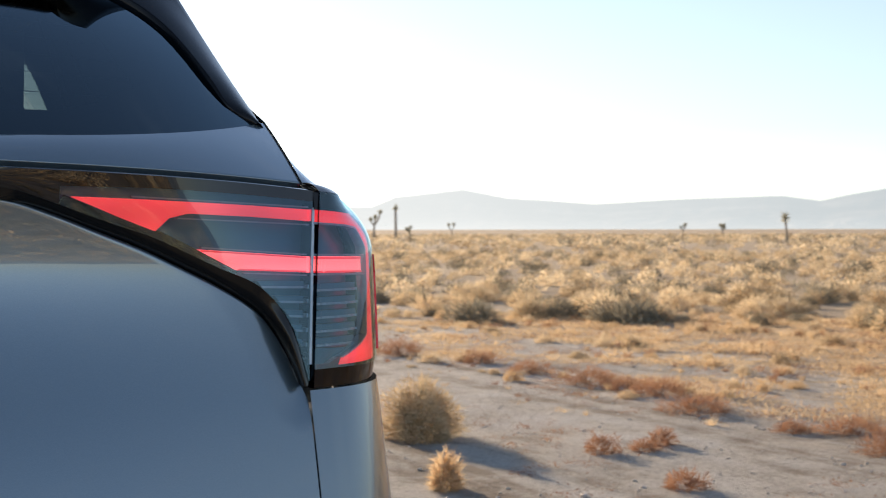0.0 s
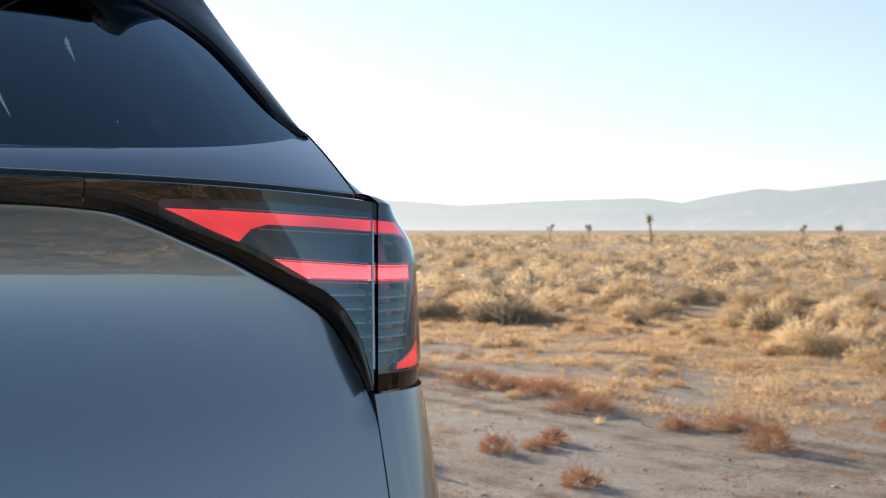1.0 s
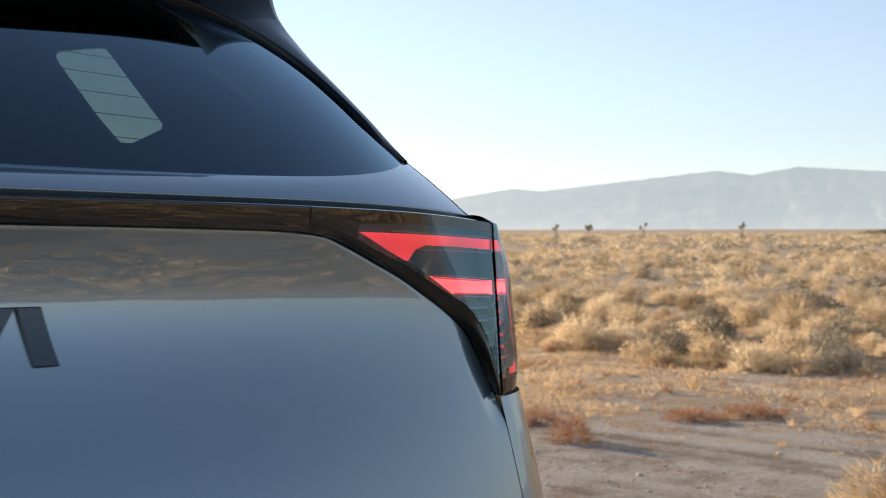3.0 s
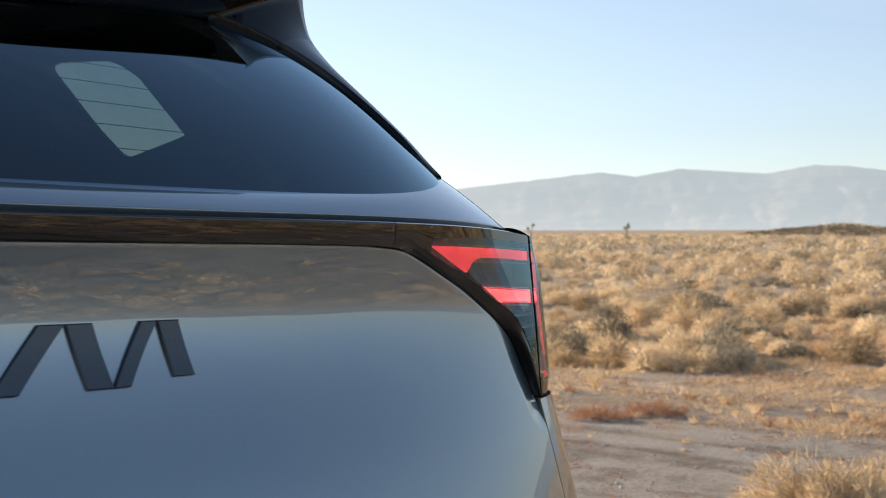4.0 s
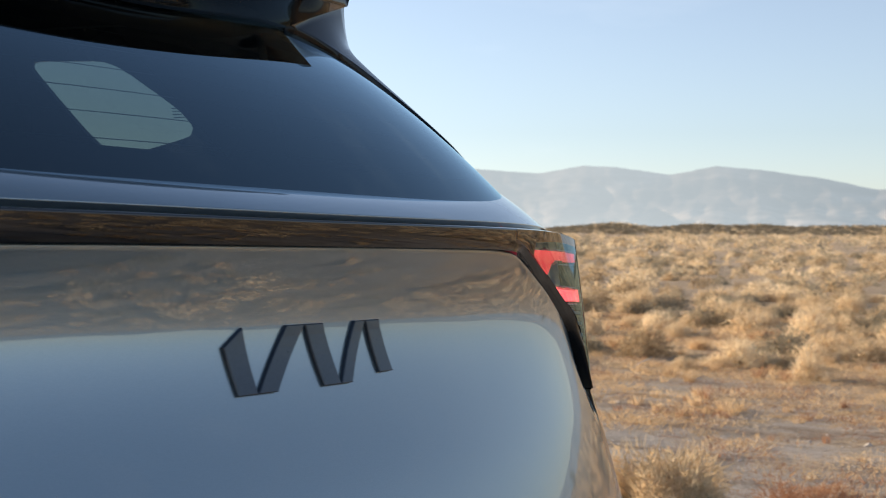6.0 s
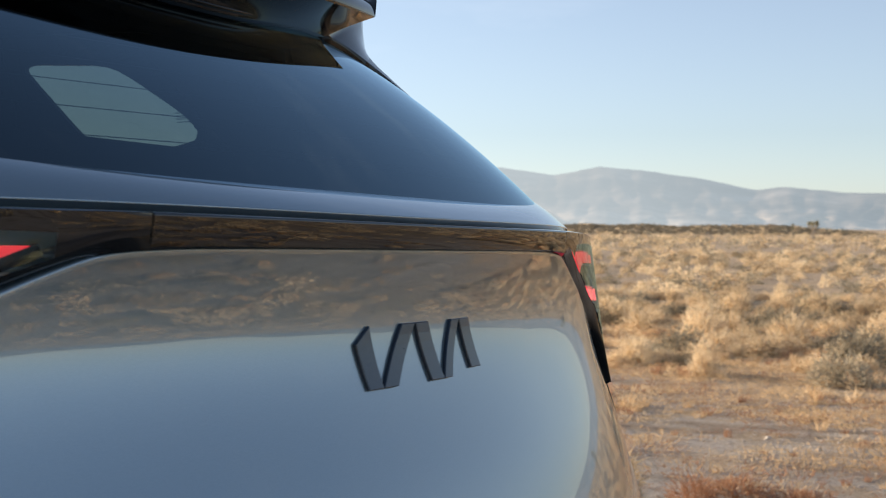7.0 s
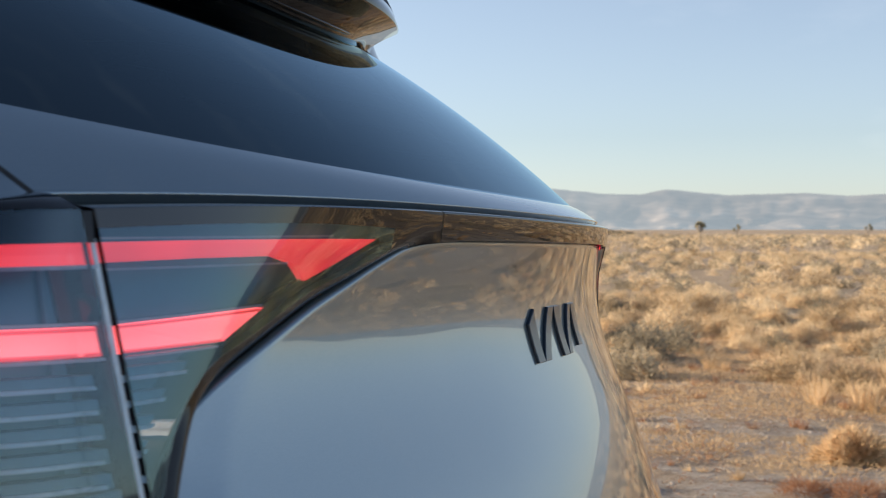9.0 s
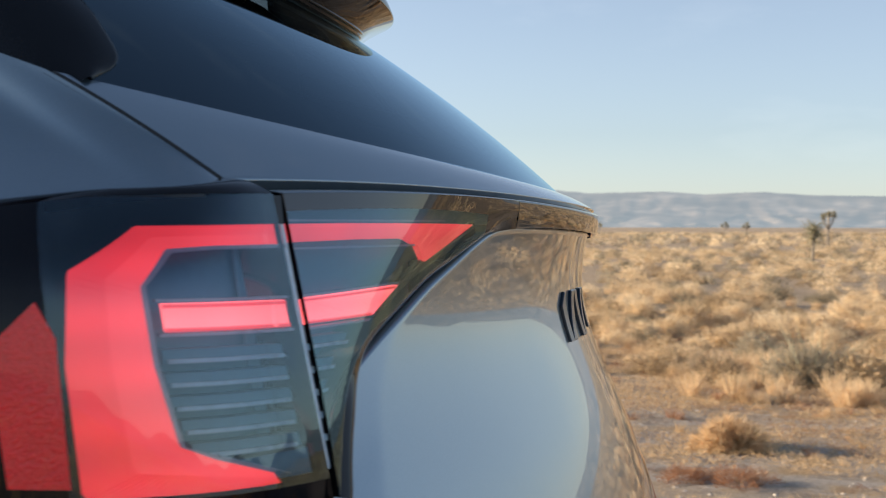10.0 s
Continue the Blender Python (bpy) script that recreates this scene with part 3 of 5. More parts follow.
FIN_GLASS = curve_through([(0.766, 0.0), (0.742, 0.11), (0.740, 0.24), (0.740, 0.36), (0.740, 0.50), (0.736, 0.64), (0.720, 0.79), (0.684, 0.95), (0.624, 1.08), (0.580, 1.13), (0.532, 1.165)], 41)


def fin_flank(i):
    k = i / 48
    x, y, z = FIN_EDGE[i]
    return Vector((x + 0.004 + 0.010 * k, y + 0.045 + 0.10 * k, z + 0.004))


def blade(side):
    def at(i, v):
        i = int(i)
        edge = Vector(FIN_EDGE[i])
        if i <= 40:
            u, w = FIN_GLASS[i]
            lift = 0.007 * smoothstep(i / 10)
            inner = Vector(pane(u, w)) + Vector((0.0, -0.58, 0.81)) * lift
            sunk = inner + Vector((0.004, 0.014, -0.018))
        else:
            inner = Vector(spoiler(0.53, 0.05 + 0.95 * (i - 40) / 8))
            sunk = inner + Vector((-0.02, 0.02, 0.0))
        if v < 0:
            return tuple(sunk)
        if v <= 1:
            p = inner.lerp(edge, v)
            return (p.x, p.y - 0.004 * math.sin(v * math.pi), p.z + 0.004 * math.sin(v * math.pi))
        p = edge.lerp(fin_flank(i), v - 1)
        return (p.x + 0.004 * math.sin((v - 1) * math.pi), p.y, p.z)

    sheet("window_blade", at, range(34), [-1, 0, 0.05, 0.2, 0.4, 0.6, 0.8, 0.92, 1.0, 1.08, 1.2, 1.5, 2.0], BLADE, car, 0.0, "black blade beside the window", side)
    sheet("spoiler_fin", at, range(33, 49), [-1, 0, 0.05, 0.2, 0.4, 0.6, 0.8, 0.92, 1.0, 1.08, 1.2, 1.5, 2.0], SPOILER, car, 0.0, "gloss black fin of the spoiler", side)


for side in (1, -1):
    blade(side)


# ---- tail lamps ----
def prism(name, outline, at, depth, mat, parent, label="", side=1, cut=0.02):
    """A solid plate with the given outline: its edge is walked in short steps so that it follows the lamp's bow."""
    pts = []
    for (a, b), (c, d) in zip(outline, outline[1:] + outline[:1]):
        n = max(1, int(math.hypot(c - a, d - b) / cut))
        pts += [(a + (c - a) * k / n, b + (d - b) * k / n) for k in range(n)]
    bm = bmesh.new()
    front = [bm.verts.new((at(s, z, 0)[0] * side, *at(s, z, 0)[1:])) for s, z in pts]
    back = [bm.verts.new((at(s, z, depth)[0] * side, *at(s, z, depth)[1:])) for s, z in pts]
    n = len(pts)
    for k in range(n):
        bm.faces.new((front[k], front[(k + 1) % n], back[(k + 1) % n], back[k]))
    f = bm.faces.new(front)
    bmesh.ops.triangulate(bm, faces=[f], ngon_method="EAR_CLIP")
    return part(name, bm, mat, parent, label)


def band(name, outer, inner, at, depth, mat, parent, label="", side=1, n=90):
    """A solid ribbon between two lines of one lamp."""
    a, b = line_steps(outer, n), line_steps(inner, n)
    rows = ((a, 0.0), (b, 0.0), (b, depth), (a, depth))
    verts = []
    for i in range(n):
        for line, d in rows:
            x, y, z = at(line[i][0], line[i][1], d)
            verts.append((x * side, y, z))
    faces = []
    for i in range(n - 1):
        for k in range(4):
            p, q = i * 4 + k, i * 4 + (k + 1) % 4
            faces.append((p, q, q + 4, p + 4))
    faces += [(0, 1, 2, 3), tuple((n - 1) * 4 + k for k in (3, 2, 1, 0))]
    if side > 0:
        faces = [tuple(reversed(f)) for f in faces]
    return mesh_of(name, verts, faces, mat, parent, label, smooth=False)


def line_steps(points, n):
    """n points along a broken line, spread so that both lines of a band keep step at their corners."""
    k = len(points) - 1
    out = []
    for i in range(n):
        t = i / (n - 1) * k
        j = min(int(t), k - 1)
        f = t - j
        out.append(tuple(points[j][c] + (points[j + 1][c] - points[j][c]) * f for c in (0, 1)))
    return out


def inner_lamp(side):
    lamp = new("tailgate_lamp")
    lamp.parent = car
    lamp["label"] = "lit red lamp in the tailgate"
    top = [(0.4055 + (gap_x(1.113) - 0.006 - 0.4055) * k) for k in np.linspace(0, 1, 61) ** 0.92]

    def lens(i, v):
        a, b = lens_line[int(i)], (top[int(i)], top_z(top[int(i)]))
        x, z = a[0] + (b[0] - a[0]) * v, a[1] + (b[1] - a[1]) * v
        return face(x, z, -0.0008 * math.sin(v * math.pi))

    def rim_at(i):
        z0, x1 = lens_line[int(i)][1], top[int(i)]
        return 1 - min(0.9, (0.0125 + 0.004 * smoothstep((0.62 - x1) / 0.2)) / max(0.016, top_z(x1) - z0))

    def bezel(i, v):
        # the wall from the lens down to the tailgate's skin
        a, b = trim_side[int(i)], lens_line[int(i)]
        grow = smoothstep((a[0] - 0.405) / 0.08)
        y = (face(*a)[1]) * (1 - grow) + (panel_y(a[0], a[1]) + 0.012) * grow
        p = Vector((a[0], y, a[1] + 0.001 * grow)).lerp(Vector(face(*b, 0.001 * grow)), v)
        k = math.sin(v * math.pi) * grow
        return (p.x - 0.003 * k, p.y - (0.002 + 0.011 * smoothstep((1.02 - p.z) / 0.07)) * k, p.z - 0.002 * k)

    def ledge(i, v):
        x = top[int(i)]
        a, b = Vector(face(x, top_z(x))), Vector(lip(x)) + Vector((0, 0.010, -0.007))
        p = a.lerp(b, v)
        return (p.x, p.y, p.z + 0.0015 * math.sin(min(1, v * 4) * math.pi / 2))

    def end(i, v):
        z = 0.899 + (top_z(0.78) - 0.899) * i
        return face(gap_x(z) - 0.006, z, 0.05 * v)

    idx = range(61)
    sheet("lens", lambda i, v: lens(i, v * rim_at(i)), range(11, 61), steps(9), CLEAR, lamp, 0.0, "clear outer lens", side)
    sheet("lens_rim", lambda i, v: lens(i, 1 - (1 - rim_at(i)) * (1 - v)), range(11, 61), steps(4), GLOSS_BLACK, lamp, 0.0, "gloss black upper rim", side)
    sheet("lens_mask", lens, range(0, 12), steps(9), GLOSS_BLACK, lamp, 0.0, "gloss black end of the lens", side)
    sheet("bezel", bezel, idx, [0, 0.1, 0.25, 0.4, 0.6, 0.75, 0.85, 0.93, 0.97, 1.0], BEZEL, lamp, 0.0, "black bezel", side)
    sheet("ledge", ledge, idx, [0, 0.04, 0.1, 0.25, 0.5, 1.0], GLOSS_BLACK, lamp, 0.0, "gloss black top ledge", side)
    sheet("end_wall", end, steps(12), [0, 0.15, 0.5, 1], GLOSS_BLACK, lamp, 0.0, "", side)
    rest = [lens_line[i] for i in range(11, 40)]
    band("inner_corner", [(x, z + 0.0004) for x, z in rest], [(x + 0.006, min(top_z(x) - 0.013, z + 0.010 - 0.006 * i / 39)) for i, (x, z) in enumerate(rest)], lambda x, z, d: face(x, z, 0.009 + d), 0.004, GLOSS_BLACK, lamp, "", side, 118)
    sheet("housing", lambda i, v: face(lens_line[int(i)][0] + (top[int(i)] - lens_line[int(i)][0]) * v, lens_line[int(i)][1] + (top_z(top[int(i)]) - lens_line[int(i)][1]) * v, 0.032), idx, steps(6), HOUSING, lamp, 0.0, "dark lamp housing", side)
    band("upper_light", [(0.4985, 1.0978), (0.545, 1.0975), (0.585, 1.0970), (0.61, 1.0965), (0.64, 1.0960), (0.70, 1.0948), (0.779, 1.0925)],
         [(0.4990, 1.0970), (0.545, 1.0797), (0.588, 1.0648), (0.603, 1.0785), (0.625, 1.0840), (0.70, 1.0825), (0.779, 1.0795)], lambda x, z, d: face(x, z, 0.007 + d), 0.005, RED, lamp, "red glowing light guide", side)
    prism("lower_light", [(0.636, 1.0465), (0.774, 1.0395), (0.773, 1.0215), (0.682, 1.0245)], lambda x, z, d: face(x, z, 0.007 + d), 0.006, RED_BAR, lamp, "red glowing light guide", side)
    for a, b in (((0.640, 1.0492), (0.774, 1.0424)), ((0.690, 1.0222), (0.773, 1.0192)), ((0.560, 1.1004), (0.779, 1.0960)), ((0.612, 1.0795), (0.779, 1.0760))):
        band("light_border", [a, b], [(a[0], a[1] - 0.0016), (b[0], b[1] - 0.0016)], lambda x, z, d: face(x, z, 0.005 + d), 0.008, LIP, lamp, "pale moulded line beside the light", side, 16)
    for a, b in (((0.640, 1.0459), (0.774, 1.0391)), ((0.684, 1.0262), (0.773, 1.0234))):
        band("light_edge", [a, b], [(a[0], a[1] - 0.0018), (b[0], b[1] - 0.0018)], lambda x, z, d: face(x, z, 0.0064 + d), 0.002, RED_DEEP, lamp, "deeper red edge of the light", side, 16)
    for z, x0 in ((1.0125, 0.71), (0.996, 0.732), (0.980, 0.744), (0.964, 0.752), (0.948, 0.758), (0.933, 0.762)):
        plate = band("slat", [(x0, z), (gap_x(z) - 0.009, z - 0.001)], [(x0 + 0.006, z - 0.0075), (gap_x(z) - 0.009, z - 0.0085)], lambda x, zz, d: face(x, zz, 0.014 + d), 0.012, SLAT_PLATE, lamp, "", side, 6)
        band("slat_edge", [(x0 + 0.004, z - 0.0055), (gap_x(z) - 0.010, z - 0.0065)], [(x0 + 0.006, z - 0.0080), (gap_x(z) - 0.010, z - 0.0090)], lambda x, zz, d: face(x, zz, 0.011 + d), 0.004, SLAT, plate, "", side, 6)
    # ends of the guides and slats, seen in the gap beside the corner lamp
    for z0, z1, mat in [(1.0795, 1.0925, RED), (1.0215, 1.0395, RED_BAR)] + [(z - 0.0045, z, SLAT) for z in (1.008, 0.992, 0.976, 0.960, 0.944)]:
        verts = [(face(gap_x(z) - o, z, d)[0] * side, face(gap_x(z) - o, z, d)[1], z) for o in (0.0085, 0.0048) for z in (z0, z1) for d in (0.003, 0.024)]
        mesh_of("guide_end" if mat is not SLAT else "slat_end", verts, [(0, 1, 3, 2), (4, 6, 7, 5), (0, 4, 5, 1), (2, 3, 7, 6), (0, 2, 6, 4), (1, 5, 7, 3)], mat, lamp, "", smooth=False)
    return lamp


def outer_lamp(side):
    lamp = new("corner_lamp")
    lamp.parent = car
    lamp["label"] = "lit red lamp round the rear corner"

    def at(s, z, d=0.0):
        if s < 0:
            x = 0.80 + s * 0.26
            return (x, plan(x) + lean(z) + d, z)
        x, y = corner(s)
        i, j = corner_in(s)
        d += tuck(s, z)
        return (x + i * d, y + lean(z) + j * d, z)

    top = lambda s: 1.1135 - 0.010 * s - 0.03 * max(0, s - 0.45) if s > 0 else 1.1135
    start = lambda z: (gap_x(z) + 0.004 - 0.80) / 0.26
    rows = steps(25)

    def lens(u, v):
        z = 0.914 + (top(0.56 * u) - 0.914) * v
        s = start(z) + (0.56 - start(z)) * u
        p = at(s, z, -0.001 * math.sin(v * math.pi))
        return p

    def lower(u, v):
        z = 0.893 + 0.021 * v
        s = start(z) + (1.0 - start(z)) * u
        return at(s, z, 0.004 * (1 - v) + 0.002)

    def roof(u, v):
        s = start(1.1135) + (1.0 - start(1.1135)) * u
        a = Vector(at(s, top(s) if s > 0 else 1.1135))
        b = Vector(crest(u))
        p = a.lerp(b, v)
        return (p.x, p.y, p.z + 0.004 * math.sin(v * math.pi))

    def end(u, v):
        z = 0.893 + (1.1135 - 0.893) * u
        return at(start(z), z, 0.05 * v)

    us = steps(41)
    sheet("lens", lens, us, rows, COVER, lamp, 0.0, "clear outer lens", side)
    sheet("lamp_base", lower, us, steps(5), LAMP_BLACK, lamp, 0.0, "gloss black lower rim", side)
    sheet("ledge", roof, us, steps(7), LAMP_BLACK, lamp, 0.0, "gloss black top ledge", side)
    sheet("end_wall", end, steps(12), [0, 0.15, 0.5, 1], LAMP_BLACK, lamp, 0.0, "", side)
    sheet("housing", lambda u, v: at(start(1.0) + (0.62 - start(1.0)) * u, 0.90 + 0.21 * v, 0.034), us, steps(8), HOUSING, lamp, 0.0, "dark lamp housing", side)
    sheet("flank_cover", lambda u, v: at(0.545 + 0.455 * u, 0.914 + (top(0.545 + 0.455 * u) - 0.914) * v, 0.001 - 0.002 * smoothstep(u * 8)), us, steps(8), LAMP_BLACK, lamp, 0.0, "gloss black flank cover", side)
    sunk = lambda s, z, d: at(s, z, 0.004 + d)
    outer = [(-0.055, 1.0925), (0.18, 1.0905), (0.36, 1.0895), (0.515, 1.060), (0.540, 1.0), (0.540, 0.9165), (0.30, 0.9165), (0.07, 0.9165)]
    inner = [(-0.06, 1.0785), (0.17, 1.0770), (0.30, 1.0745), (0.375, 1.0500), (0.368, 1.0), (0.335, 0.947), (0.25, 0.937), (0.09, 0.924)]
    half = [(a[0] * 0.5 + b[0] * 0.5, a[1] * 0.5 + b[1] * 0.5) for a, b in zip(outer, inner)]
    ring = band("ring_light", half, inner, sunk, 0.002, RED, lamp, "red glowing light guide", side)
    band("ring_edge", outer, half, sunk, 0.002, RED_DEEP, ring, "deeper red outer edge", side)
    rim = [(-0.058, 1.1125), (0.18, 1.1095), (0.38, 1.1055), (0.555, 1.0975), (0.562, 1.0), (0.560, 0.914)]
    band("lens_rim", rim, outer[:6], lambda s, z, d: at(s, z, d + 0.0012), 0.003, LAMP_BLACK, lamp, "black rim of the lens", side)
    # its pale moulded lip
    band("ring_lip", inner, [(a - 0.012 * (i > 1), b - 0.0026 * (i < 3) + 0.0015 * (i > 5)) for i, (a, b) in enumerate(inner)], lambda s, z, d: sunk(s, z, d - 0.001), 0.012, LIP, ring, "", side)
    band("middle_light", [(-0.085, 1.0395), (0.330, 1.0390)], [(-0.095, 1.0215), (0.327, 1.0205)], lambda s, z, d: at(s, z, 0.007 + d), 0.005, RED_BAR, lamp, "red glowing light guide", side, 24)
    for z0, z1, d0 in ((1.0425, 1.0405, 0.004), (1.0200, 1.0180, 0.004)):
        band("light_border", [(-0.078, z0), (0.345, z0 - 0.0004)], [(-0.080, z1), (0.345, z1 - 0.0004)], lambda s, z, d: at(s, z, d0 + d), 0.008, LIP, lamp, "pale moulded line beside the light", side, 24)
    for z, w in ((1.0388, 0.0024), (1.0232, 0.0024)):
        band("light_edge", [(-0.086, z), (0.329, z - 0.0004)], [(-0.088, z - w), (0.329, z - w - 0.0004)], lambda s, zz, d: at(s, zz, 0.0062 + d), 0.002, RED_DEEP, lamp, "deeper red edge of the light", side, 24)
    for z in (1.0085, 0.993, 0.9775, 0.962, 0.9465):
        k = 0.055 * smoothstep((0.99 - z) / 0.06)
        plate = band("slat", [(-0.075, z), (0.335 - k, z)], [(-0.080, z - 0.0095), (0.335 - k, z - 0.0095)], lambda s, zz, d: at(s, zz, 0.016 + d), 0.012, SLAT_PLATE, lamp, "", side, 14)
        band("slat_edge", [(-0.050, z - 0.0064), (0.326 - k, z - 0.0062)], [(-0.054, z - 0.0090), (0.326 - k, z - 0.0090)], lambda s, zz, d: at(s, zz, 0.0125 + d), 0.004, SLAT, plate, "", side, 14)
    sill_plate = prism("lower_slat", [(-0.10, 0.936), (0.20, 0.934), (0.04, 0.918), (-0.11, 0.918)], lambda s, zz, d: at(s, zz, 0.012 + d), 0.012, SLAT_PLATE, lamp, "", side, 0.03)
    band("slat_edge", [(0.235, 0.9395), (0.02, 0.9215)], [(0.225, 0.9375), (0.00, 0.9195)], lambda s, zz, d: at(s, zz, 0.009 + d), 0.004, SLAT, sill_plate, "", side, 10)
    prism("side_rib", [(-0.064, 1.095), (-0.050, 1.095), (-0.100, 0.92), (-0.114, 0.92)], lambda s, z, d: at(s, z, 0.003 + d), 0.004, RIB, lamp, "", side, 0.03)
    prism("side_reflector", [(0.575, 1.041), (0.66, 1.012), (0.655, 0.925), (0.555, 0.924), (0.548, 1.018)], lambda s, z, d: at(s, z, -0.0035 + d), 0.006, RED_REFLEX, lamp, "red side reflector", side, 0.03)
    return lamp


def crest(u):
    """Where the quarter panel meets the corner lamp's top: u from the tailgate's gap to the flank."""
    s = u
    a = Vector((0.7890, 0.1395, 1.1245))
    x, y = corner(min(1, 0.06 + 0.94 * s))
    b = Vector((x - 0.012 - 0.9 * tuck(s, 1.115), y + 0.022, 1.117 - 0.012 * s - 0.03 * max(0, s - 0.4)))
    k = smoothstep(u / 0.25)
    return tuple(a.lerp(b, k))


def flank_x(y, z):
    """Half the body's width below the windows."""
    w = 0.938 - 0.010 * smoothstep((y - 3.2) / 1.2) - 0.05 * smoothstep((y - 3.9) / 0.75)
    if z > 0.85:
        w -= 0.9 * max(0, z - 0.98) ** 2
    else:
        w -= 0.25 * max(0, 0.62 - z) ** 2 * 2
    return w


def quarter(side):
    # shoulder from the lamp's top up to the window blade
    def shoulder(u, v):
        a = Vector(crest(u))
        b = Vector((0.7890, 0.272, 1.2045)).lerp(Vector((0.800, 0.62, 1.260)), u) + Vector((0, 0, 0.022 * math.sin(u * math.pi)))
        p = a.lerp(b, v)
        out = -0.013 * math.sin(v * math.pi) * smoothstep(u / 0.35)
        return (p.x + out, p.y - 0.010 * math.sin(v * math.pi) * (1 - u) * smoothstep(u / 0.3), p.z + out + 0.010 * v * (1 - v) * (1 - u))

    sheet("quarter_panel", shoulder, steps(33), [0, 0.02, 0.06] + [0.12 + 0.88 * i / 14 for i in range(15)], PAINT, car, 0.0, "silver-grey quarter panel", side)

    # dark seal down the gap beside the tailgate
    def seal(u, v):
        inner, outer = Vector(shelf(0.7843, u)) + Vector((0, 0, 0.0005)), Vector(shoulder(0.0, u)) + Vector((0.0008, 0.002, -0.0025))
        return tuple(inner.lerp(outer, v))

    sheet("gap_seal", seal, steps(21), steps(3), RUBBER, car, 0.0, "", side)

    sheet("gap_liner", lambda u, v: tuple(Vector((0.772 + 0.017 * v, 0.1395, 1.1190)).lerp(Vector((0.772 + 0.017 * v, 0.285, 1.2000)), u)), steps(9), steps(3), RUBBER, car, 0.0, "", side)

    # bumper corner below the lamp
    def below(u, v):
        z = 0.8915 - 0.62 * v
        s0 = (gap_x(0.89) - 0.0005 - 0.80) / 0.26
        s = s0 + (1.0 - s0) * u
        if s < 0:
            x = 0.80 + s * 0.26
            y = plan(x)
        else:
            x, y = corner(s)
        k = 1 - smoothstep((s - 0.5) / 0.5)
        return (x, y + belly(z) * (0.55 + 0.45 * k) if s > 0.5 else y + belly(z), z)

    sheet("bumper_corner", below, steps(41), [0, 0.006, 0.015] + [0.03 + 0.97 * i / 40 for i in range(41)], PAINT, car, 0.0, "silver-grey bumper corner", side)

    # the flank, forward to the headlamps
    def flank(u, v):
        y = 0.40 + 4.0 * u
        hi = 1.085 - 0.06 * u
        z = 0.30 + (hi - 0.30) * v
        for wy in (0.98, 3.72):
            d = abs(y - wy)
            if d < 0.42:
                z = max(z, 0.33 + math.sqrt(0.42 ** 2 - d ** 2) * 0.98)
        return (flank_x(y, z), y, z)

    sheet("flank", flank, steps(161), steps(25), PAINT, car, 0.004, "silver-grey body side", side)

    def shoulder_line(u, v):
        y = 0.40 + 4.0 * u
        a = Vector((flank_x(y, 1.085 - 0.06 * u), y, 1.085 - 0.06 * u))
        b = Vector((0.835 - 0.02 * u - 0.035 * smoothstep((1.1 - y) / 0.48), max(0.62, y), 1.260 - 0.135 * smoothstep((u - 0.02) / 0.8)))
        p = a.lerp(b, v)
        return (p.x + 0.02 * math.sin(v * math.pi), p.y, p.z)

    sheet("shoulder_panel", shoulder_line, steps(61), steps(9), PAINT, car, 0.0, "", side)


for side in (1, -1):
    inner_lamp(side)
    outer_lamp(side)
    quarter(side)


# ---- windows of the flank, pillars, roof, cabin ----
def greenhouse_x(z, y=2.0):
    """Half the cabin's width at a height; it draws in towards the tail."""
    return 0.838 - 0.30 * (z - 1.22) - 0.06 * smoothstep((0.95 - y) / 0.5)


def ring_panel(name, outer, inner, mat, side, label="", shift=0.0, thick=0.012):
    """A panel in the window plane with an opening: both outlines have as many points, as y and z."""
    n = len(outer)
    verts = []
    for o in (0.0, -thick):
        for y, z in outer + inner:
            verts.append(((greenhouse_x(z, y) + o + shift) * side, y, z))
    m = 2 * n
    faces = []
    for k in range(n):
        j = (k + 1) % n
        faces += [(k, j, n + j, n + k), (m + n + k, m + n + j, m + j, m + k), (k, m + k, m + j, j), (n + j, m + n + j, m + n + k, n + k)]
    return mesh_of(name, verts, faces, mat, car, label, smooth=False)


def fan_sheet(name, outline, mat, side, parent, label="", shift=-0.004, flip=1):
    verts = [((greenhouse_x(z, y) + shift) * side, y, z) for y, z in outline]
    cy, cz = sum(p[0] for p in outline) / len(outline), sum(p[1] for p in outline) / len(outline)
    verts.append(((greenhouse_x(cz) + shift) * side, cy, cz))
    n = len(outline)
    return mesh_of(name, verts, [((k + 1) % n, k, n) if side * flip > 0 else (k, (k + 1) % n, n) for k in range(n)], mat, parent, label, smooth=False)


QUARTER_HOLE = [(0.872, 1.312), (0.882, 1.296), (0.91, 1.290), (1.04, 1.268), (1.075, 1.262), (1.11, 1.269), (1.170, 1.322), (1.272, 1.436), (1.270, 1.446), (1.25, 1.450), (1.05, 1.438), (0.90, 1.342)]
LINING_HOLE = [(0.575, 1.27), (0.66, 1.215), (1.01, 1.21), (1.12, 1.215), (1.19, 1.26), (1.27, 1.33), (1.325, 1.42), (1.325, 1.47), (1.27, 1.478), (0.85, 1.465), (0.68, 1.43), (0.59, 1.36)]
QUARTER_OUT = [(0.50, 1.215), (0.70, 1.20), (1.02, 1.20), (1.22, 1.20), (1.34, 1.26), (1.37, 1.36), (1.38, 1.47), (1.38, 1.56), (1.20, 1.565), (0.95, 1.555), (0.70, 1.50), (0.52, 1.40)]
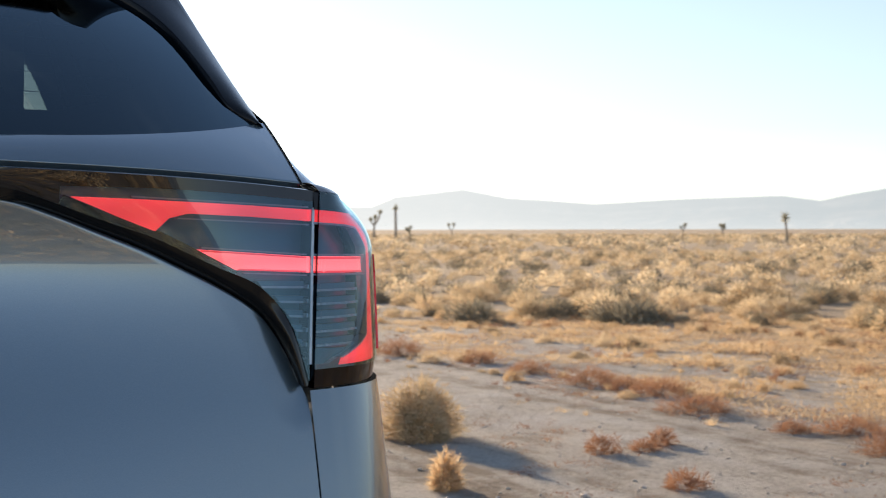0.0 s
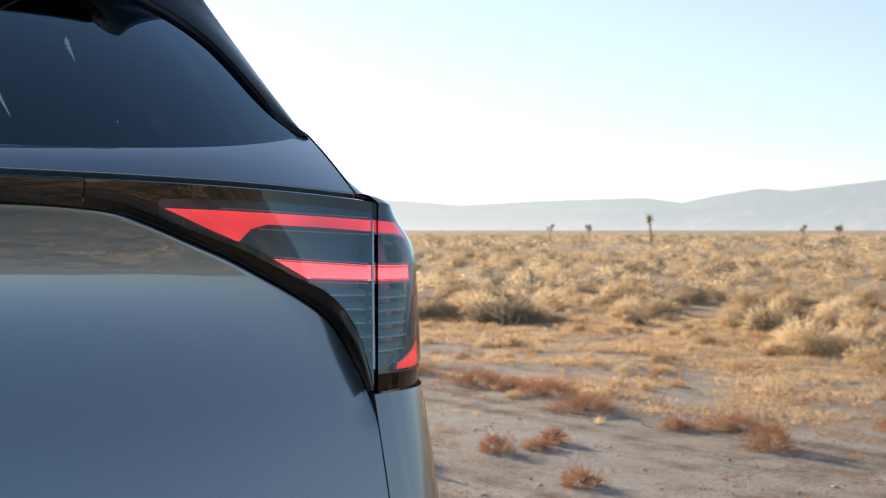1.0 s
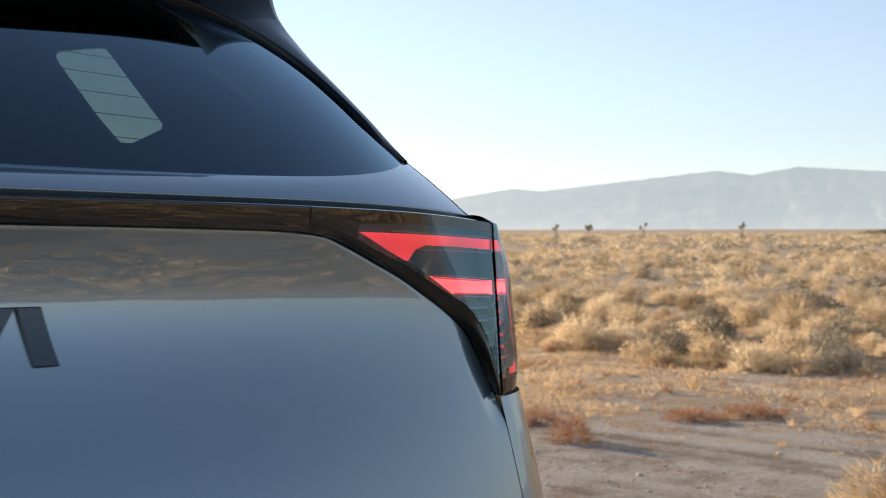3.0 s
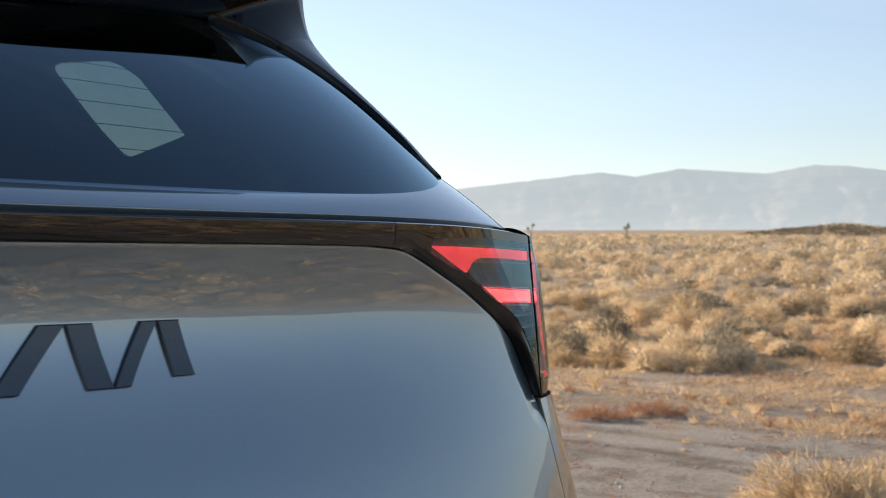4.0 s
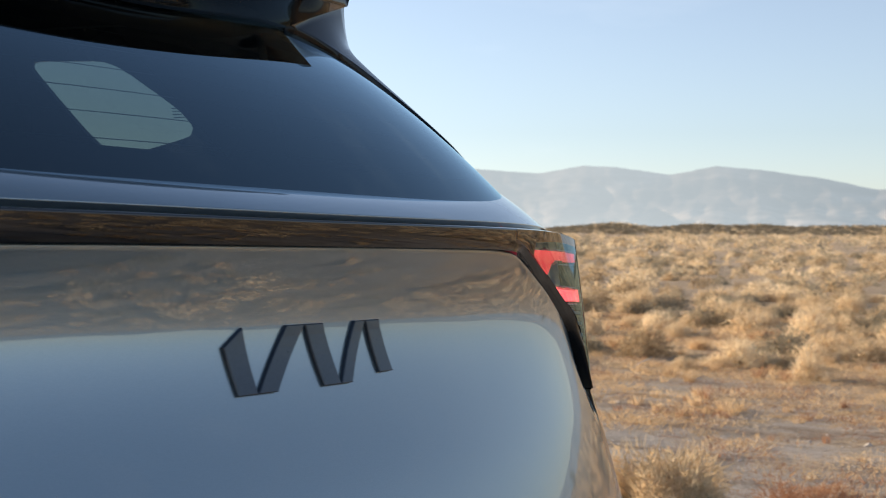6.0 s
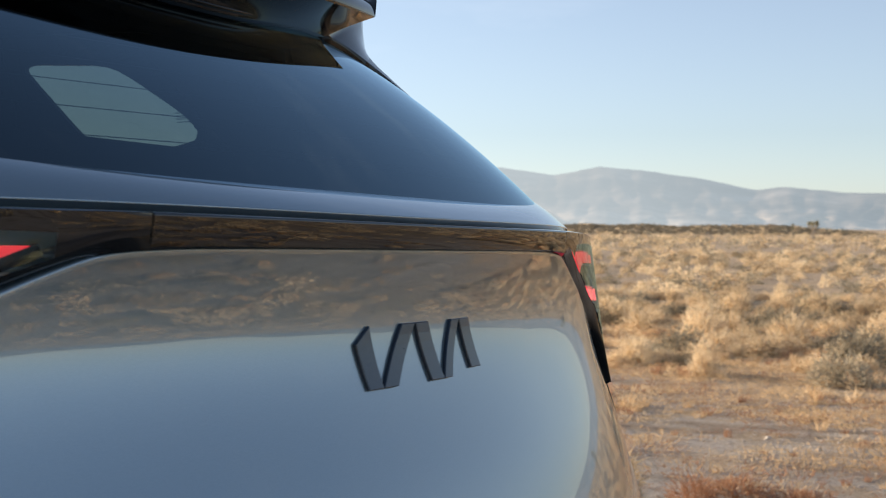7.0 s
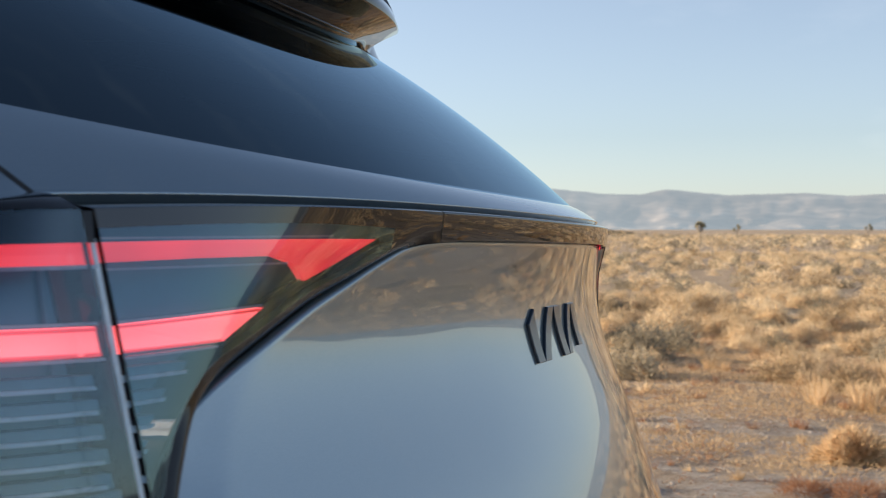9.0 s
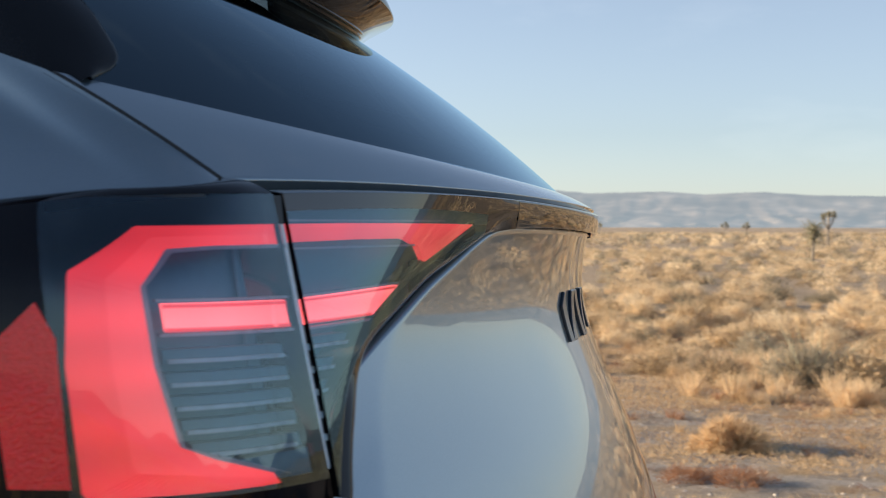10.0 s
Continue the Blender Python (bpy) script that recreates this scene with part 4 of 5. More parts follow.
DOOR_HOLE = [(1.66, 1.245), (1.80, 1.235), (2.05, 1.23), (2.25, 1.23), (2.27, 1.25), (2.24, 1.35), (2.22, 1.46), (2.20, 1.49), (2.00, 1.50), (1.86, 1.48), (1.765, 1.41), (1.715, 1.32)]
DOOR_OUT = [(1.38, 1.20), (1.75, 1.19), (2.05, 1.185), (2.33, 1.18), (2.33, 1.25), (2.33, 1.35), (2.33, 1.46), (2.33, 1.57), (2.00, 1.575), (1.75, 1.575), (1.52, 1.57), (1.38, 1.56)]
FRONT_HOLE = [(2.42, 1.225), (2.70, 1.215), (2.95, 1.205), (3.25, 1.20), (3.22, 1.23), (3.08, 1.32), (2.92, 1.42), (2.82, 1.48), (2.72, 1.49), (2.60, 1.495), (2.50, 1.495), (2.43, 1.48)]
FRONT_OUT = [(2.33, 1.18), (2.70, 1.17), (2.95, 1.16), (3.42, 1.15), (3.36, 1.20), (3.18, 1.33), (2.98, 1.48), (2.86, 1.55), (2.72, 1.57), (2.60, 1.575), (2.45, 1.575), (2.33, 1.57)]


def rounded(outline):
    """The same outline with its corners cut twice, so that it runs round."""
    for f in (0.14, 0.2):
        out = []
        for (a, b), (c, d) in zip(outline, outline[1:] + outline[:1]):
            out += [(a + (c - a) * f, b + (d - b) * f), (c + (a - c) * f, d + (b - d) * f)]
        outline = out
    return outline


QUARTER_HOLE, LINING_HOLE, QUARTER_OUT, DOOR_HOLE, DOOR_OUT = [rounded(o) for o in (QUARTER_HOLE, LINING_HOLE, QUARTER_OUT, DOOR_HOLE, DOOR_OUT)]
for side in (1, -1):
    ring_panel("rear_pillar", QUARTER_OUT, QUARTER_HOLE, GLOSS_BLACK, side, "gloss black rear pillar")
    ring_panel("door_frame", [(y - 0.06 if y < 1.5 else y, z) for y, z in DOOR_OUT], DOOR_HOLE, GLOSS_BLACK, side, "", -0.003)
    ring_panel("front_door_frame", FRONT_OUT, FRONT_HOLE, GLOSS_BLACK, side)
    pane_of_quarter = fan_sheet("quarter_window", QUARTER_HOLE, SIDE_GLASS, side, car, "tinted quarter window")
    if side > 0:
        for k, wide in enumerate((0.030, 0.036, 0.022, 0.034)):
            bm = bmesh.new()
            z = 1.346 - 0.0055 * k
            for q in ((0.0, 0.0), (wide, 0.0), (wide, 0.0014), (0.0, 0.0014)):
                bm.verts.new((greenhouse_x(z + q[1]) - 0.0065, 0.925 - q[0], z + q[1]))
            bm.verts.ensure_lookup_table()
            bm.faces.new(bm.verts[:])
            part("glass_print", bm, PRINT, pane_of_quarter, "small dark print on the glass")
    fan_sheet("door_window", DOOR_HOLE, SIDE_GLASS, side, car, "tinted door window")
    fan_sheet("front_window", FRONT_HOLE, SIDE_GLASS, side, car)


def pillar_cover(side):
    def outer(k, v):
        a = fin_flank(int(round(48 * k)))
        z = 1.21 + 0.35 * k
        b = Vector((greenhouse_x(z, 0.62) + 0.003, 0.62, z))
        p = a.lerp(b, v)
        return (p.x + 0.012 * math.sin(v * math.pi), p.y, p.z)

    def inner(k, v):
        a = Vector(pane(0.755, 1.3 * k)) + Vector((0, 0.012, 0))
        z = 1.19 + 0.36 * k
        b = Vector((0.685 - 0.30 * (z - 1.22), 0.665 + 0.9 * (z - 1.22), z))
        p = a.lerp(b, v)
        return (p.x + 0.02 * math.sin(v * math.pi), p.y, p.z)

    sheet("pillar_cover", outer, steps(13), steps(9), GLOSS_BLACK, car, 0.0, "", side)
    sheet("pillar_lining", inner, steps(13), steps(9), TRIM_IN, car, 0.0, "", side)
    # lining round the quarter window
    ring_panel("window_lining", [(y + 0.24 * smoothstep((y - 1.2) / 0.16), z + (0.07 if y < 0.9 and z > 1.33 else 0.0)) for y, z in QUARTER_OUT], LINING_HOLE, TRIM_IN, side, "", -0.16, 0.02)


for side in (1, -1):
    pillar_cover(side)


def roof(u, v):
    x = -0.735 + 1.47 * u
    y = 0.93 + 2.0 * v
    k = abs(x) / 0.735
    return (x, y, 1.585 + 0.075 * math.sin(min(1, v * 0.9 + 0.12) * math.pi) ** 0.6 - 0.045 * k ** 3)


sheet("roof", roof, steps(31), steps(31), PAINT, car, 0.01, "silver-grey roof")
sheet("headliner", lambda u, v: (-0.70 + 1.4 * u, 0.62 + 2.3 * v, 1.555 + 0.01 * math.sin(v * 3.1)), steps(5), steps(5), TRIM_IN, car, 0.01)
sheet("windscreen", lambda u, v: ((-0.70 + 1.4 * u) * (1 + 0.05 * (1 - v)), 3.72 - 0.80 * v - 0.25 * (2 * u - 1) ** 2, 1.12 + 0.49 * v), steps(25), steps(13), SCREEN, car, 0.0, "windscreen")


def hood(u, v):
    x = -0.86 + 1.72 * u
    k = abs(x) / 0.86
    return (x * (1 - 0.08 * v), 3.55 + 0.95 * v - 0.12 * k * k * v, 1.13 - 0.16 * v ** 1.6 - 0.05 * k ** 4)


sheet("bonnet", hood, steps(25), steps(17), PAINT, car, 0.006, "silver-grey bonnet")
sheet("nose", lambda u, v: ((-0.84 + 1.68 * u), 4.56 - 0.10 * (2 * u - 1) ** 4 - 0.14 * (2 * u - 1) ** 2 - 0.05 * abs(v - 0.4), 0.30 + 0.67 * v), steps(31), steps(13), PAINT, car, 0.006, "silver-grey nose with dark grille")
sheet("rear_bumper", lambda u, v: ((-0.77 + 1.54 * u), plan(-0.77 + 1.54 * u) - 0.100 + 0.06 * v, 0.52 - 0.26 * v), steps(41), steps(9), SATIN_BLACK, car, 0.006, "dark plastic lower bumper")
sheet("floor_pan", lambda u, v: ((-0.86 + 1.72 * u), 0.10 + 4.3 * v, 0.27), steps(3), steps(3), SATIN_BLACK, car, 0.01)
# cabin: load cover, seat backs, inner walls
sheet("load_cover", lambda u, v: (-0.76 + 1.52 * u, 0.20 + 0.95 * v, 1.10 + 0.02 * v), steps(5), steps(5), TRIM_IN, car, 0.01)
sheet("dash", lambda u, v: (-0.76 + 1.52 * u, 3.0 + 0.6 * v, 1.05 + 0.05 * v), steps(5), steps(5), TRIM_IN, car, 0.01)


def seat_back(x0, y0, w, hgt):
    bm = bmesh.new()
    bmesh.ops.create_cube(bm, size=1)
    bmesh.ops.scale(bm, vec=(w, 0.16, hgt), verts=bm.verts)
    bmesh.ops.bevel(bm, geom=bm.edges[:], offset=0.05, segments=3, affect="EDGES")
    bmesh.ops.translate(bm, vec=(x0, y0, 0.72 + hgt / 2), verts=bm.verts)
    part("seat_back", bm, TRIM_IN, car, "dark seat back", True)


for x0, y0 in ((-0.46, 1.5), (0.46, 1.5), (0.0, 1.5)):
    seat_back(x0, y0, 0.47, 0.80)
for x0, y0 in ((-0.38, 2.5), (0.38, 2.5)):
    seat_back(x0, y0, 0.60, 0.82)


def wheel(x, y, side):
    bm = bmesh.new()
    ring = [(0.0, 0.36), (0.04, 0.36), (0.06, 0.34), (0.065, 0.30), (0.05, 0.25), (-0.15, 0.25), (-0.165, 0.30), (-0.16, 0.34), (-0.14, 0.36)]
    n, cols = 40, []
    for k in range(n):
        a = 2 * math.pi * k / n
        cols.append([bm.verts.new((x + side * (w - 0.06), y + r * math.cos(a), 0.352 + r * math.sin(a))) for w, r in ring])
    for k in range(n):
        a, b = cols[k], cols[(k + 1) % n]
        for j in range(len(ring)):
            i = (j + 1) % len(ring)
            bm.faces.new((a[j], a[i], b[i], b[j]))
    w = part("wheel", bm, RUBBER, car, "black tyre on an alloy rim", True)
    bm = bmesh.new()
    for k in range(10):
        a = 2 * math.pi * k / 10
        q = [bm.verts.new((x + side * dx, y + r * math.cos(a + da), 0.352 + r * math.sin(a + da))) for dx, r, da in ((-0.03, 0.05, -0.3), (-0.03, 0.05, 0.3), (-0.01, 0.25, 0.08), (-0.01, 0.25, -0.08), (-0.07, 0.05, -0.3), (-0.07, 0.05, 0.3), (-0.05, 0.25, 0.08), (-0.05, 0.25, -0.08))]
        for f in ((0, 1, 2, 3), (4, 5, 6, 7), (0, 3, 7, 4), (1, 2, 6, 5)):
            bm.faces.new([q[i] for i in f])
    part("rim", bm, ALLOY, w, "alloy rim")


for side in (1, -1):
    for y in (0.98, 3.72):
        wheel(0.90 * side, y, side)

# ---- plants ----
rng = np.random.default_rng(7)


def fuzz(n, size, high, width, dome, rng, fine=True, twiggy=False):
    """Blades of one clump about its foot: dome 0 gives a tuft of grass from one root, 1 a round twiggy bush."""
    a = rng.uniform(0, 2 * np.pi, n)
    up = rng.uniform(0.02, 1, n)
    flat = np.sqrt(1 - up ** 2)
    d = np.stack([flat * np.cos(a), flat * np.sin(a), up], 1)
    lump = 1 + 0.30 * np.sin(a * 3 + rng.uniform(0, 6)) * flat + 0.18 * np.sin(a * 5 + up * 4 + rng.uniform(0, 6))
    scale = np.array([size, size, high])
    inner = rng.uniform(0.25, 1.0, n)[:, None] ** 0.45 * 0.92 * dome
    root = d * scale * inner * lump[:, None]
    jit = rng.normal(0, 0.75 if dome else 0.16, (n, 3))
    way = d * (0.9 if dome else 0.42) + np.array([0, 0, 0.30 if dome else 0.75]) + jit
    way /= np.linalg.norm(way, axis=1)[:, None]
    if twiggy:
        way = d * 0.8 + np.array([0, 0, 0.25]) + rng.normal(0, 0.50, (n, 3))
    way /= np.linalg.norm(way, axis=1)[:, None]
    length = (np.where(dome > 0, 0.32 if twiggy else 0.17, 1.0) * rng.uniform(0.5, 1.15, n) * (high + size * 0.3))[:, None]
    if not dome:
        root = np.stack([np.cos(a), np.sin(a), 0 * a], 1) * size * 0.30 * rng.uniform(0, 1, n)[:, None]
        root[:, 2] = -0.01
    droop = np.array([0, 0, -0.12]) * length * rng.uniform(0.2, 1.6, n)[:, None]
    side = np.cross(way, (d + rng.normal(0, 0.45, (n, 3))) if dome else rng.normal(0, 1, (n, 3)))
    side /= np.linalg.norm(side, axis=1)[:, None] + 1e-9
    w = side * width * rng.uniform(0.6, 1.4, n)[:, None]
    if fine:
        mid, tip = root + way * length * 0.55, root + way * length + droop * 1.5
        v = np.stack([root - w * 0.5, root + w * 0.5, mid - w * 0.45, mid + w * 0.45, tip], 1).reshape(-1, 3)
        k = np.arange(n)[:, None] * 5
        f = np.concatenate([k + [0, 1, 3], k + [0, 3, 2], k + [2, 3, 4]])
    else:
        tip = root + way * length + droop
        v = np.stack([root - w, root + w, tip], 1).reshape(-1, 3)
        f = np.arange(n)[:, None] * 3 + [0, 1, 2]
    v[:, 2] = np.maximum(v[:, 2], -0.03)
    return v, f


def raw_mesh(name, verts, faces, mat, clump):
    me = bpy.data.meshes.new(name)
    nv, nf = len(verts), len(faces)
    me.vertices.add(nv)
    me.vertices.foreach_set("co", verts.astype(np.float32).ravel())
    me.loops.add(nf * 3)
    me.loops.foreach_set("vertex_index", faces.astype(np.int32).ravel())
    me.polygons.add(nf)
    me.polygons.foreach_set("loop_start", (np.arange(nf) * 3).astype(np.int32))
    me.update(calc_edges=True)
    at = me.attributes.new("clump", "FLOAT", "POINT")
    at.data.foreach_set("value", clump.astype(np.float32))
    me.materials.append(mat)
    return me


class Heap:
    """Many clumps joined into one mesh."""

    def __init__(self):
        self.v, self.f, self.c, self.n = [], [], [], 0

    def add(self, v, f, at, tone):
        self.v.append(v + np.array(at))
        self.f.append(f + self.n)
        self.c.append(np.full(len(v), tone))
        self.n += len(v)

    def build(self, name, mat, label, category):
        me = raw_mesh(name, np.concatenate(self.v), np.concatenate(self.f), mat, np.concatenate(self.c))
        return tagged(new(name, me), label, category, kind="stuff")


def spot(bearing, reach, cx=0.0, cy=0.0):
    a = math.radians(bearing)
    return cx + reach * math.sin(a), cy + reach * math.cos(a)


def ragged(x, y):
    return 2.6 * noise.noise((x * 0.12, y * 0.12, 2.0)) + 1.2 * noise.noise((x * 0.4, y * 0.4, 7.0))


def brush_field():
    near, mid, far, grey, straw = Heap(), Heap(), Heap(), Heap(), Heap()
    R = np.random.default_rng(11)
    # ready-made clumps, placed again and again with a turn and a size of their own
    kit_near = [fuzz(1700, 0.40, 0.36, 0.0082, 1.0, R, False) for _ in range(5)] + [fuzz(900, 0.36, 0.40, 0.0085, 1.0, R, False, True) for _ in range(4)]
    kit_sage = [fuzz(1300, 0.40, 0.34, 0.0095, 1.0, R, False) for _ in range(6)]
    kit_tuft = [fuzz(150, 0.36, 0.30, 0.007, 0.0, R) for _ in range(6)]
    kit_mid = [fuzz(210, 0.42, 0.44, 0.031, 1.0, R, False) for _ in range(7)]
    kit_far = [fuzz(46, 0.55, 0.46, 0.085, 1.0, R, False) for _ in range(7)]

    def put(heap, kit, x, y, size, tone):
        v, f = kit[R.integers(len(kit))]
        a = R.uniform(0, 2 * math.pi)
        c, s = math.cos(a), math.sin(a)
        w = v * size
        w = np.stack([w[:, 0] * c - w[:, 1] * s, w[:, 0] * s + w[:, 1] * c, w[:, 2] * R.uniform(0.75, 1.2)], 1)
        heap.add(w, f, (x, y, ground_height(x, y) - 0.015), tone)

    def sown(count, r0, r1, b0, b1):
        r = np.sqrt(R.uniform(r0 * r0, r1 * r1, count))
        b = R.uniform(b0, b1, count)
        return [(*spot(bb, rr), rr) for bb, rr in zip(b, r)]

    for x, y, r in sown(1300, 8, 34, 10, 112):
        lim = 13.2 + ragged(x, y) + 2.6 * smoothstep((y - 11) / 6) - 6.0 * smoothstep((y - 18) / 8)
        if x < lim:
            if x > lim - 6 and y > 9 and R.uniform() < 0.6:
                put(near if R.uniform() < 0.6 else straw, kit_near, x, y, R.uniform(0.12, 0.42), float(R.uniform(0.2, 0.9)))
            continue
        k = R.uniform()
        tone = float(np.clip(R.normal(0.58, 0.33), 0, 1))
        if k < 0.15:
            put(grey, kit_sage, x, y, R.uniform(0.5, 1.25), tone)
        elif k < 0.78:
            put(near, kit_near, x, y, R.uniform(0.4, 1.2), tone)
        else:
            put(straw, kit_tuft, x, y, R.uniform(0.25, 0.55) + 0.3 * smoothstep((x - lim - 1) / 4), tone)
    for x, y, r in sown(3500, 34, 95, 8, 112):
        tone = float(np.clip(R.normal(0.55, 0.33), 0, 1))
        put(grey if R.uniform() < 0.24 else mid, kit_mid, x, y, R.uniform(0.4, 1.15), tone)
    for x, y, r in sown(6500, 95, 340, 6, 112):
        tone = float(np.clip(R.normal(0.55, 0.33), 0, 1))
        put(grey if R.uniform() < 0.30 else far, kit_far, x, y, R.uniform(0.8, 2.0), tone)
    # dark scrub along the low rise
    ridge = Heap()
    for x, y, r in sown(5500, 255, 345, 59, 84):
        if ground_height(x, y) > LOW + 0.5:
            put(ridge, kit_far, x, y, R.uniform(0.8, 1.7), float(R.uniform()))
    ridge.build("ridge_scrub", CREOSOTE, "dark olive scrub over a low rise", "brush")
    # behind and beside the car, where it is mirrored
    for x, y, r in sown(900, 3.4, 12, 118, 262):
        if noise.noise((x * 0.5, y * 0.5, 15)) > 0.02:
            put(straw if R.uniform() < 0.8 else grey, kit_tuft, x, y, R.uniform(0.25, 0.7), float(R.uniform()))
    for x, y, r in sown(420, 6, 26, 112, 300):
        tone = float(np.clip(R.normal(0.68, 0.28), 0, 1))
        if noise.noise((x * 0.25, y * 0.25, 12)) > -0.25 - 0.3 * smoothstep((r - 9) / 8):
            put(grey if R.uniform() < 0.14 else mid, kit_mid, x, y, R.uniform(0.35, 1.2), tone)
    for x, y, r in sown(3200, 24, 110, 112, 368):
        put(grey if R.uniform() < 0.14 else far, kit_far, x, y, R.uniform(0.5, 1.3), float(np.clip(R.normal(0.68, 0.28), 0, 1)))
    for x, y, r in sown(2400, 110, 330, 112, 300):
        put(grey if R.uniform() < 0.14 else far, kit_far, x, y, R.uniform(0.8, 2.2), float(R.uniform()))
    # low straw lying between the track and the brush
    litter = Heap()
    flat = [fuzz(120, 0.36, 0.05, 0.0025, 1.0, R, False, True) for _ in range(5)]
    for x, y, r in sown(9500, 6, 27, 12, 110):
        e = 8.9 - 2.4 * smoothstep((4.5 - y) / 5.5) + ragged(x, y) * 0.9
        if x > e and noise.noise((x * 0.7, y * 0.7, 4)) > -0.02 - 0.30 * smoothstep((x - 10.8) / 3) - 0.14 * smoothstep((4.5 - y) / 5.5):
            put(litter if R.uniform() < 0.14 else straw, flat, x, y, R.uniform(0.5, 1.6), float(np.clip(R.normal(0.45, 0.25), 0, 1)))
    chaff, crumb = Heap(), [fuzz(36, 0.20, 0.022, 0.005, 1.0, R, False) for _ in range(5)] + [fuzz(60, 0.12, 0.05, 0.003, 1.0, R, False) for _ in range(3)]
    for x, y, r in sown(8000, 4, 21, 8, 112):
        if x > 3.2 and noise.noise((x * 0.9, y * 0.35, 8)) > -0.04 + 0.34 * smoothstep((7.5 - x) / 4):
            put(chaff, crumb, x, y, R.uniform(0.4, 1.5), float(np.clip(R.normal(0.5, 0.25), 0, 1)))
    chaff.v, chaff.f, chaff.c, chaff.n = chaff.v + litter.v, chaff.f + [f + chaff.n for f in litter.f], chaff.c + litter.c, chaff.n + litter.n
    chaff.build("plant_litter", RUST, "brown dry plant litter strewn on bare soil", "litter")
    for _ in range(70):
        x, y = R.uniform(12.2, 15.5), R.uniform(-3.6, 0.4)
        put(straw, kit_tuft, x, y, R.uniform(0.6, 1.05), float(R.uniform(0.7, 1)))
    sprig = [fuzz(46, 0.09, 0.085, 0.0036, 0.0, R) for _ in range(5)] + [fuzz(90, 0.10, 0.06, 0.0036, 1.0, R, False) for _ in range(4)]
    rusty = Heap()
    for x, y, r in sown(7000, 6, 26, 12, 110):
        e = 8.0 - 2.0 * smoothstep((4.5 - y) / 5.5) + ragged(x, y) * 0.8
        if x > e and noise.noise((x * 0.8, y * 0.8, 31)) > 0.02:
            put(straw if R.uniform() < 0.66 else rusty, sprig, x, y, R.uniform(0.5, 1.7) * (0.7 + 0.5 * smoothstep((x - 9) / 4)), float(np.clip(R.normal(0.5, 0.28), 0, 1)))
    rusty.build("rust_sprigs", RUST, "small rust-brown sprigs scattered among straw litter", "brush")
    near.build("brush", BRUSH, "rounded tan dry brush clumps on the desert flat", "brush")
    mid.build("distant_brush", BRUSH, "tan dry brush reaching across the flat", "brush")
    far.build("far_brush", BRUSH, "tan dry brush towards the horizon", "brush")
    grey.build("sagebrush", SAGE, "grey-olive sage bushes scattered in dry brush", "brush")
    straw.build("dry_grass", STRAW, "pale dry grass tufts and straw litter", "grass")


brush_field()


def bush(name, x, y, size, high, count, dome, mat, label, category, tone=0.5, width=0.006, seed=1, group="", twiggy=True):
    R = np.random.default_rng(seed)
    v, f = fuzz(count, size, high, width, dome, R, False, twiggy)
    me = raw_mesh("crown", v, f, mat, np.clip(R.normal(tone, 0.12, len(v)), 0, 1))
    ob = new(name)
    ob.location = (x, y, ground_height(x, y) - 0.01)
    new("crown" if dome else "tuft", me).parent = ob
    if dome and size > 0.25:
        # woody stems fan out from the root
        bm = bmesh.new()
        for k in range(9):
            a, t = R.uniform(0, 6.28), R.uniform(0.25, 0.75)
            tip = Vector((math.cos(a) * size * t, math.sin(a) * size * t, high * R.uniform(0.5, 0.8)))
            rings = []
            for j in range(4):
                p, r = tip * (j / 3) + Vector((0, 0, 0.03 * math.sin(j))), 0.010 * size / 0.5 * (1 - j / 4)
                rings.append([bm.verts.new(p + Vector((math.cos(q), math.sin(q), 0)) * r) for q in (0, 1.57, 3.14, 4.71)])
            for p, q in zip(rings, rings[1:]):
                for m in range(4):
                    bm.faces.new((p[m], p[(m + 1) % 4], q[(m + 1) % 4], q[m]))
        part("stem", bm, BARK, ob, "dark woody stems", True)
    return tagged(ob, label, category, group=group)


bush("dry_bush", 5.16, 8.75, 0.33, 0.50, 8000, 1.0, BRUSH, "round tan dry bush with dark twigs on bare soil", "bush", 0.40, 0.0042, 3, twiggy=False)
bush("dry_bush", 6.45, 2.35, 0.50, 0.48, 14000, 1.0, BRUSH, "large round straw-coloured tumbleweed bush", "bush", 0.48, 0.0042, 4, twiggy=False)
bush("grass_tuft", 4.33, 6.67, 0.10, 0.25, 1200, 1.0, STRAW, "small upright straw-coloured grass tuft", "grass", 0.6, 0.005, 5)
bush("grass_tuft", 13.1, 24.6, 0.25, 0.45, 260, 0.0, STRAW, "upright straw-coloured grass tuft in the brush", "grass", 0.8, 0.012, 6)
bush("sage_bush", 14.7, 19.3, 0.75, 0.42, 1500, 1.0, SAGE, "wide dark olive sage bush", "bush", 0.4, 0.014, 7)
bush("sage_bush", 12.1, 20.6, 0.50, 0.42, 1000, 1.0, SAGE, "dark olive sage bush in dry brush", "bush", 0.45, 0.012, 8)
bush("green_bush", 14.2, -1.3, 0.65, 0.40, 3000, 1.0, SAGE, "wide olive-green bush with upright stalks", "bush", 1.0, 0.007, 9)
bush("grass_tuft", 14.2, -1.35, 0.5, 0.85, 90, 0.0, YUCCA, "thin green stalks standing in a bush", "grass", 0.7, 0.012, 10)
bush("dry_bush", 9.4, -0.35, 0.30, 0.26, 3500, 1.0, STRAW, "small straw-coloured dry bush on the soil", "bush", 0.5, 0.006, 11)
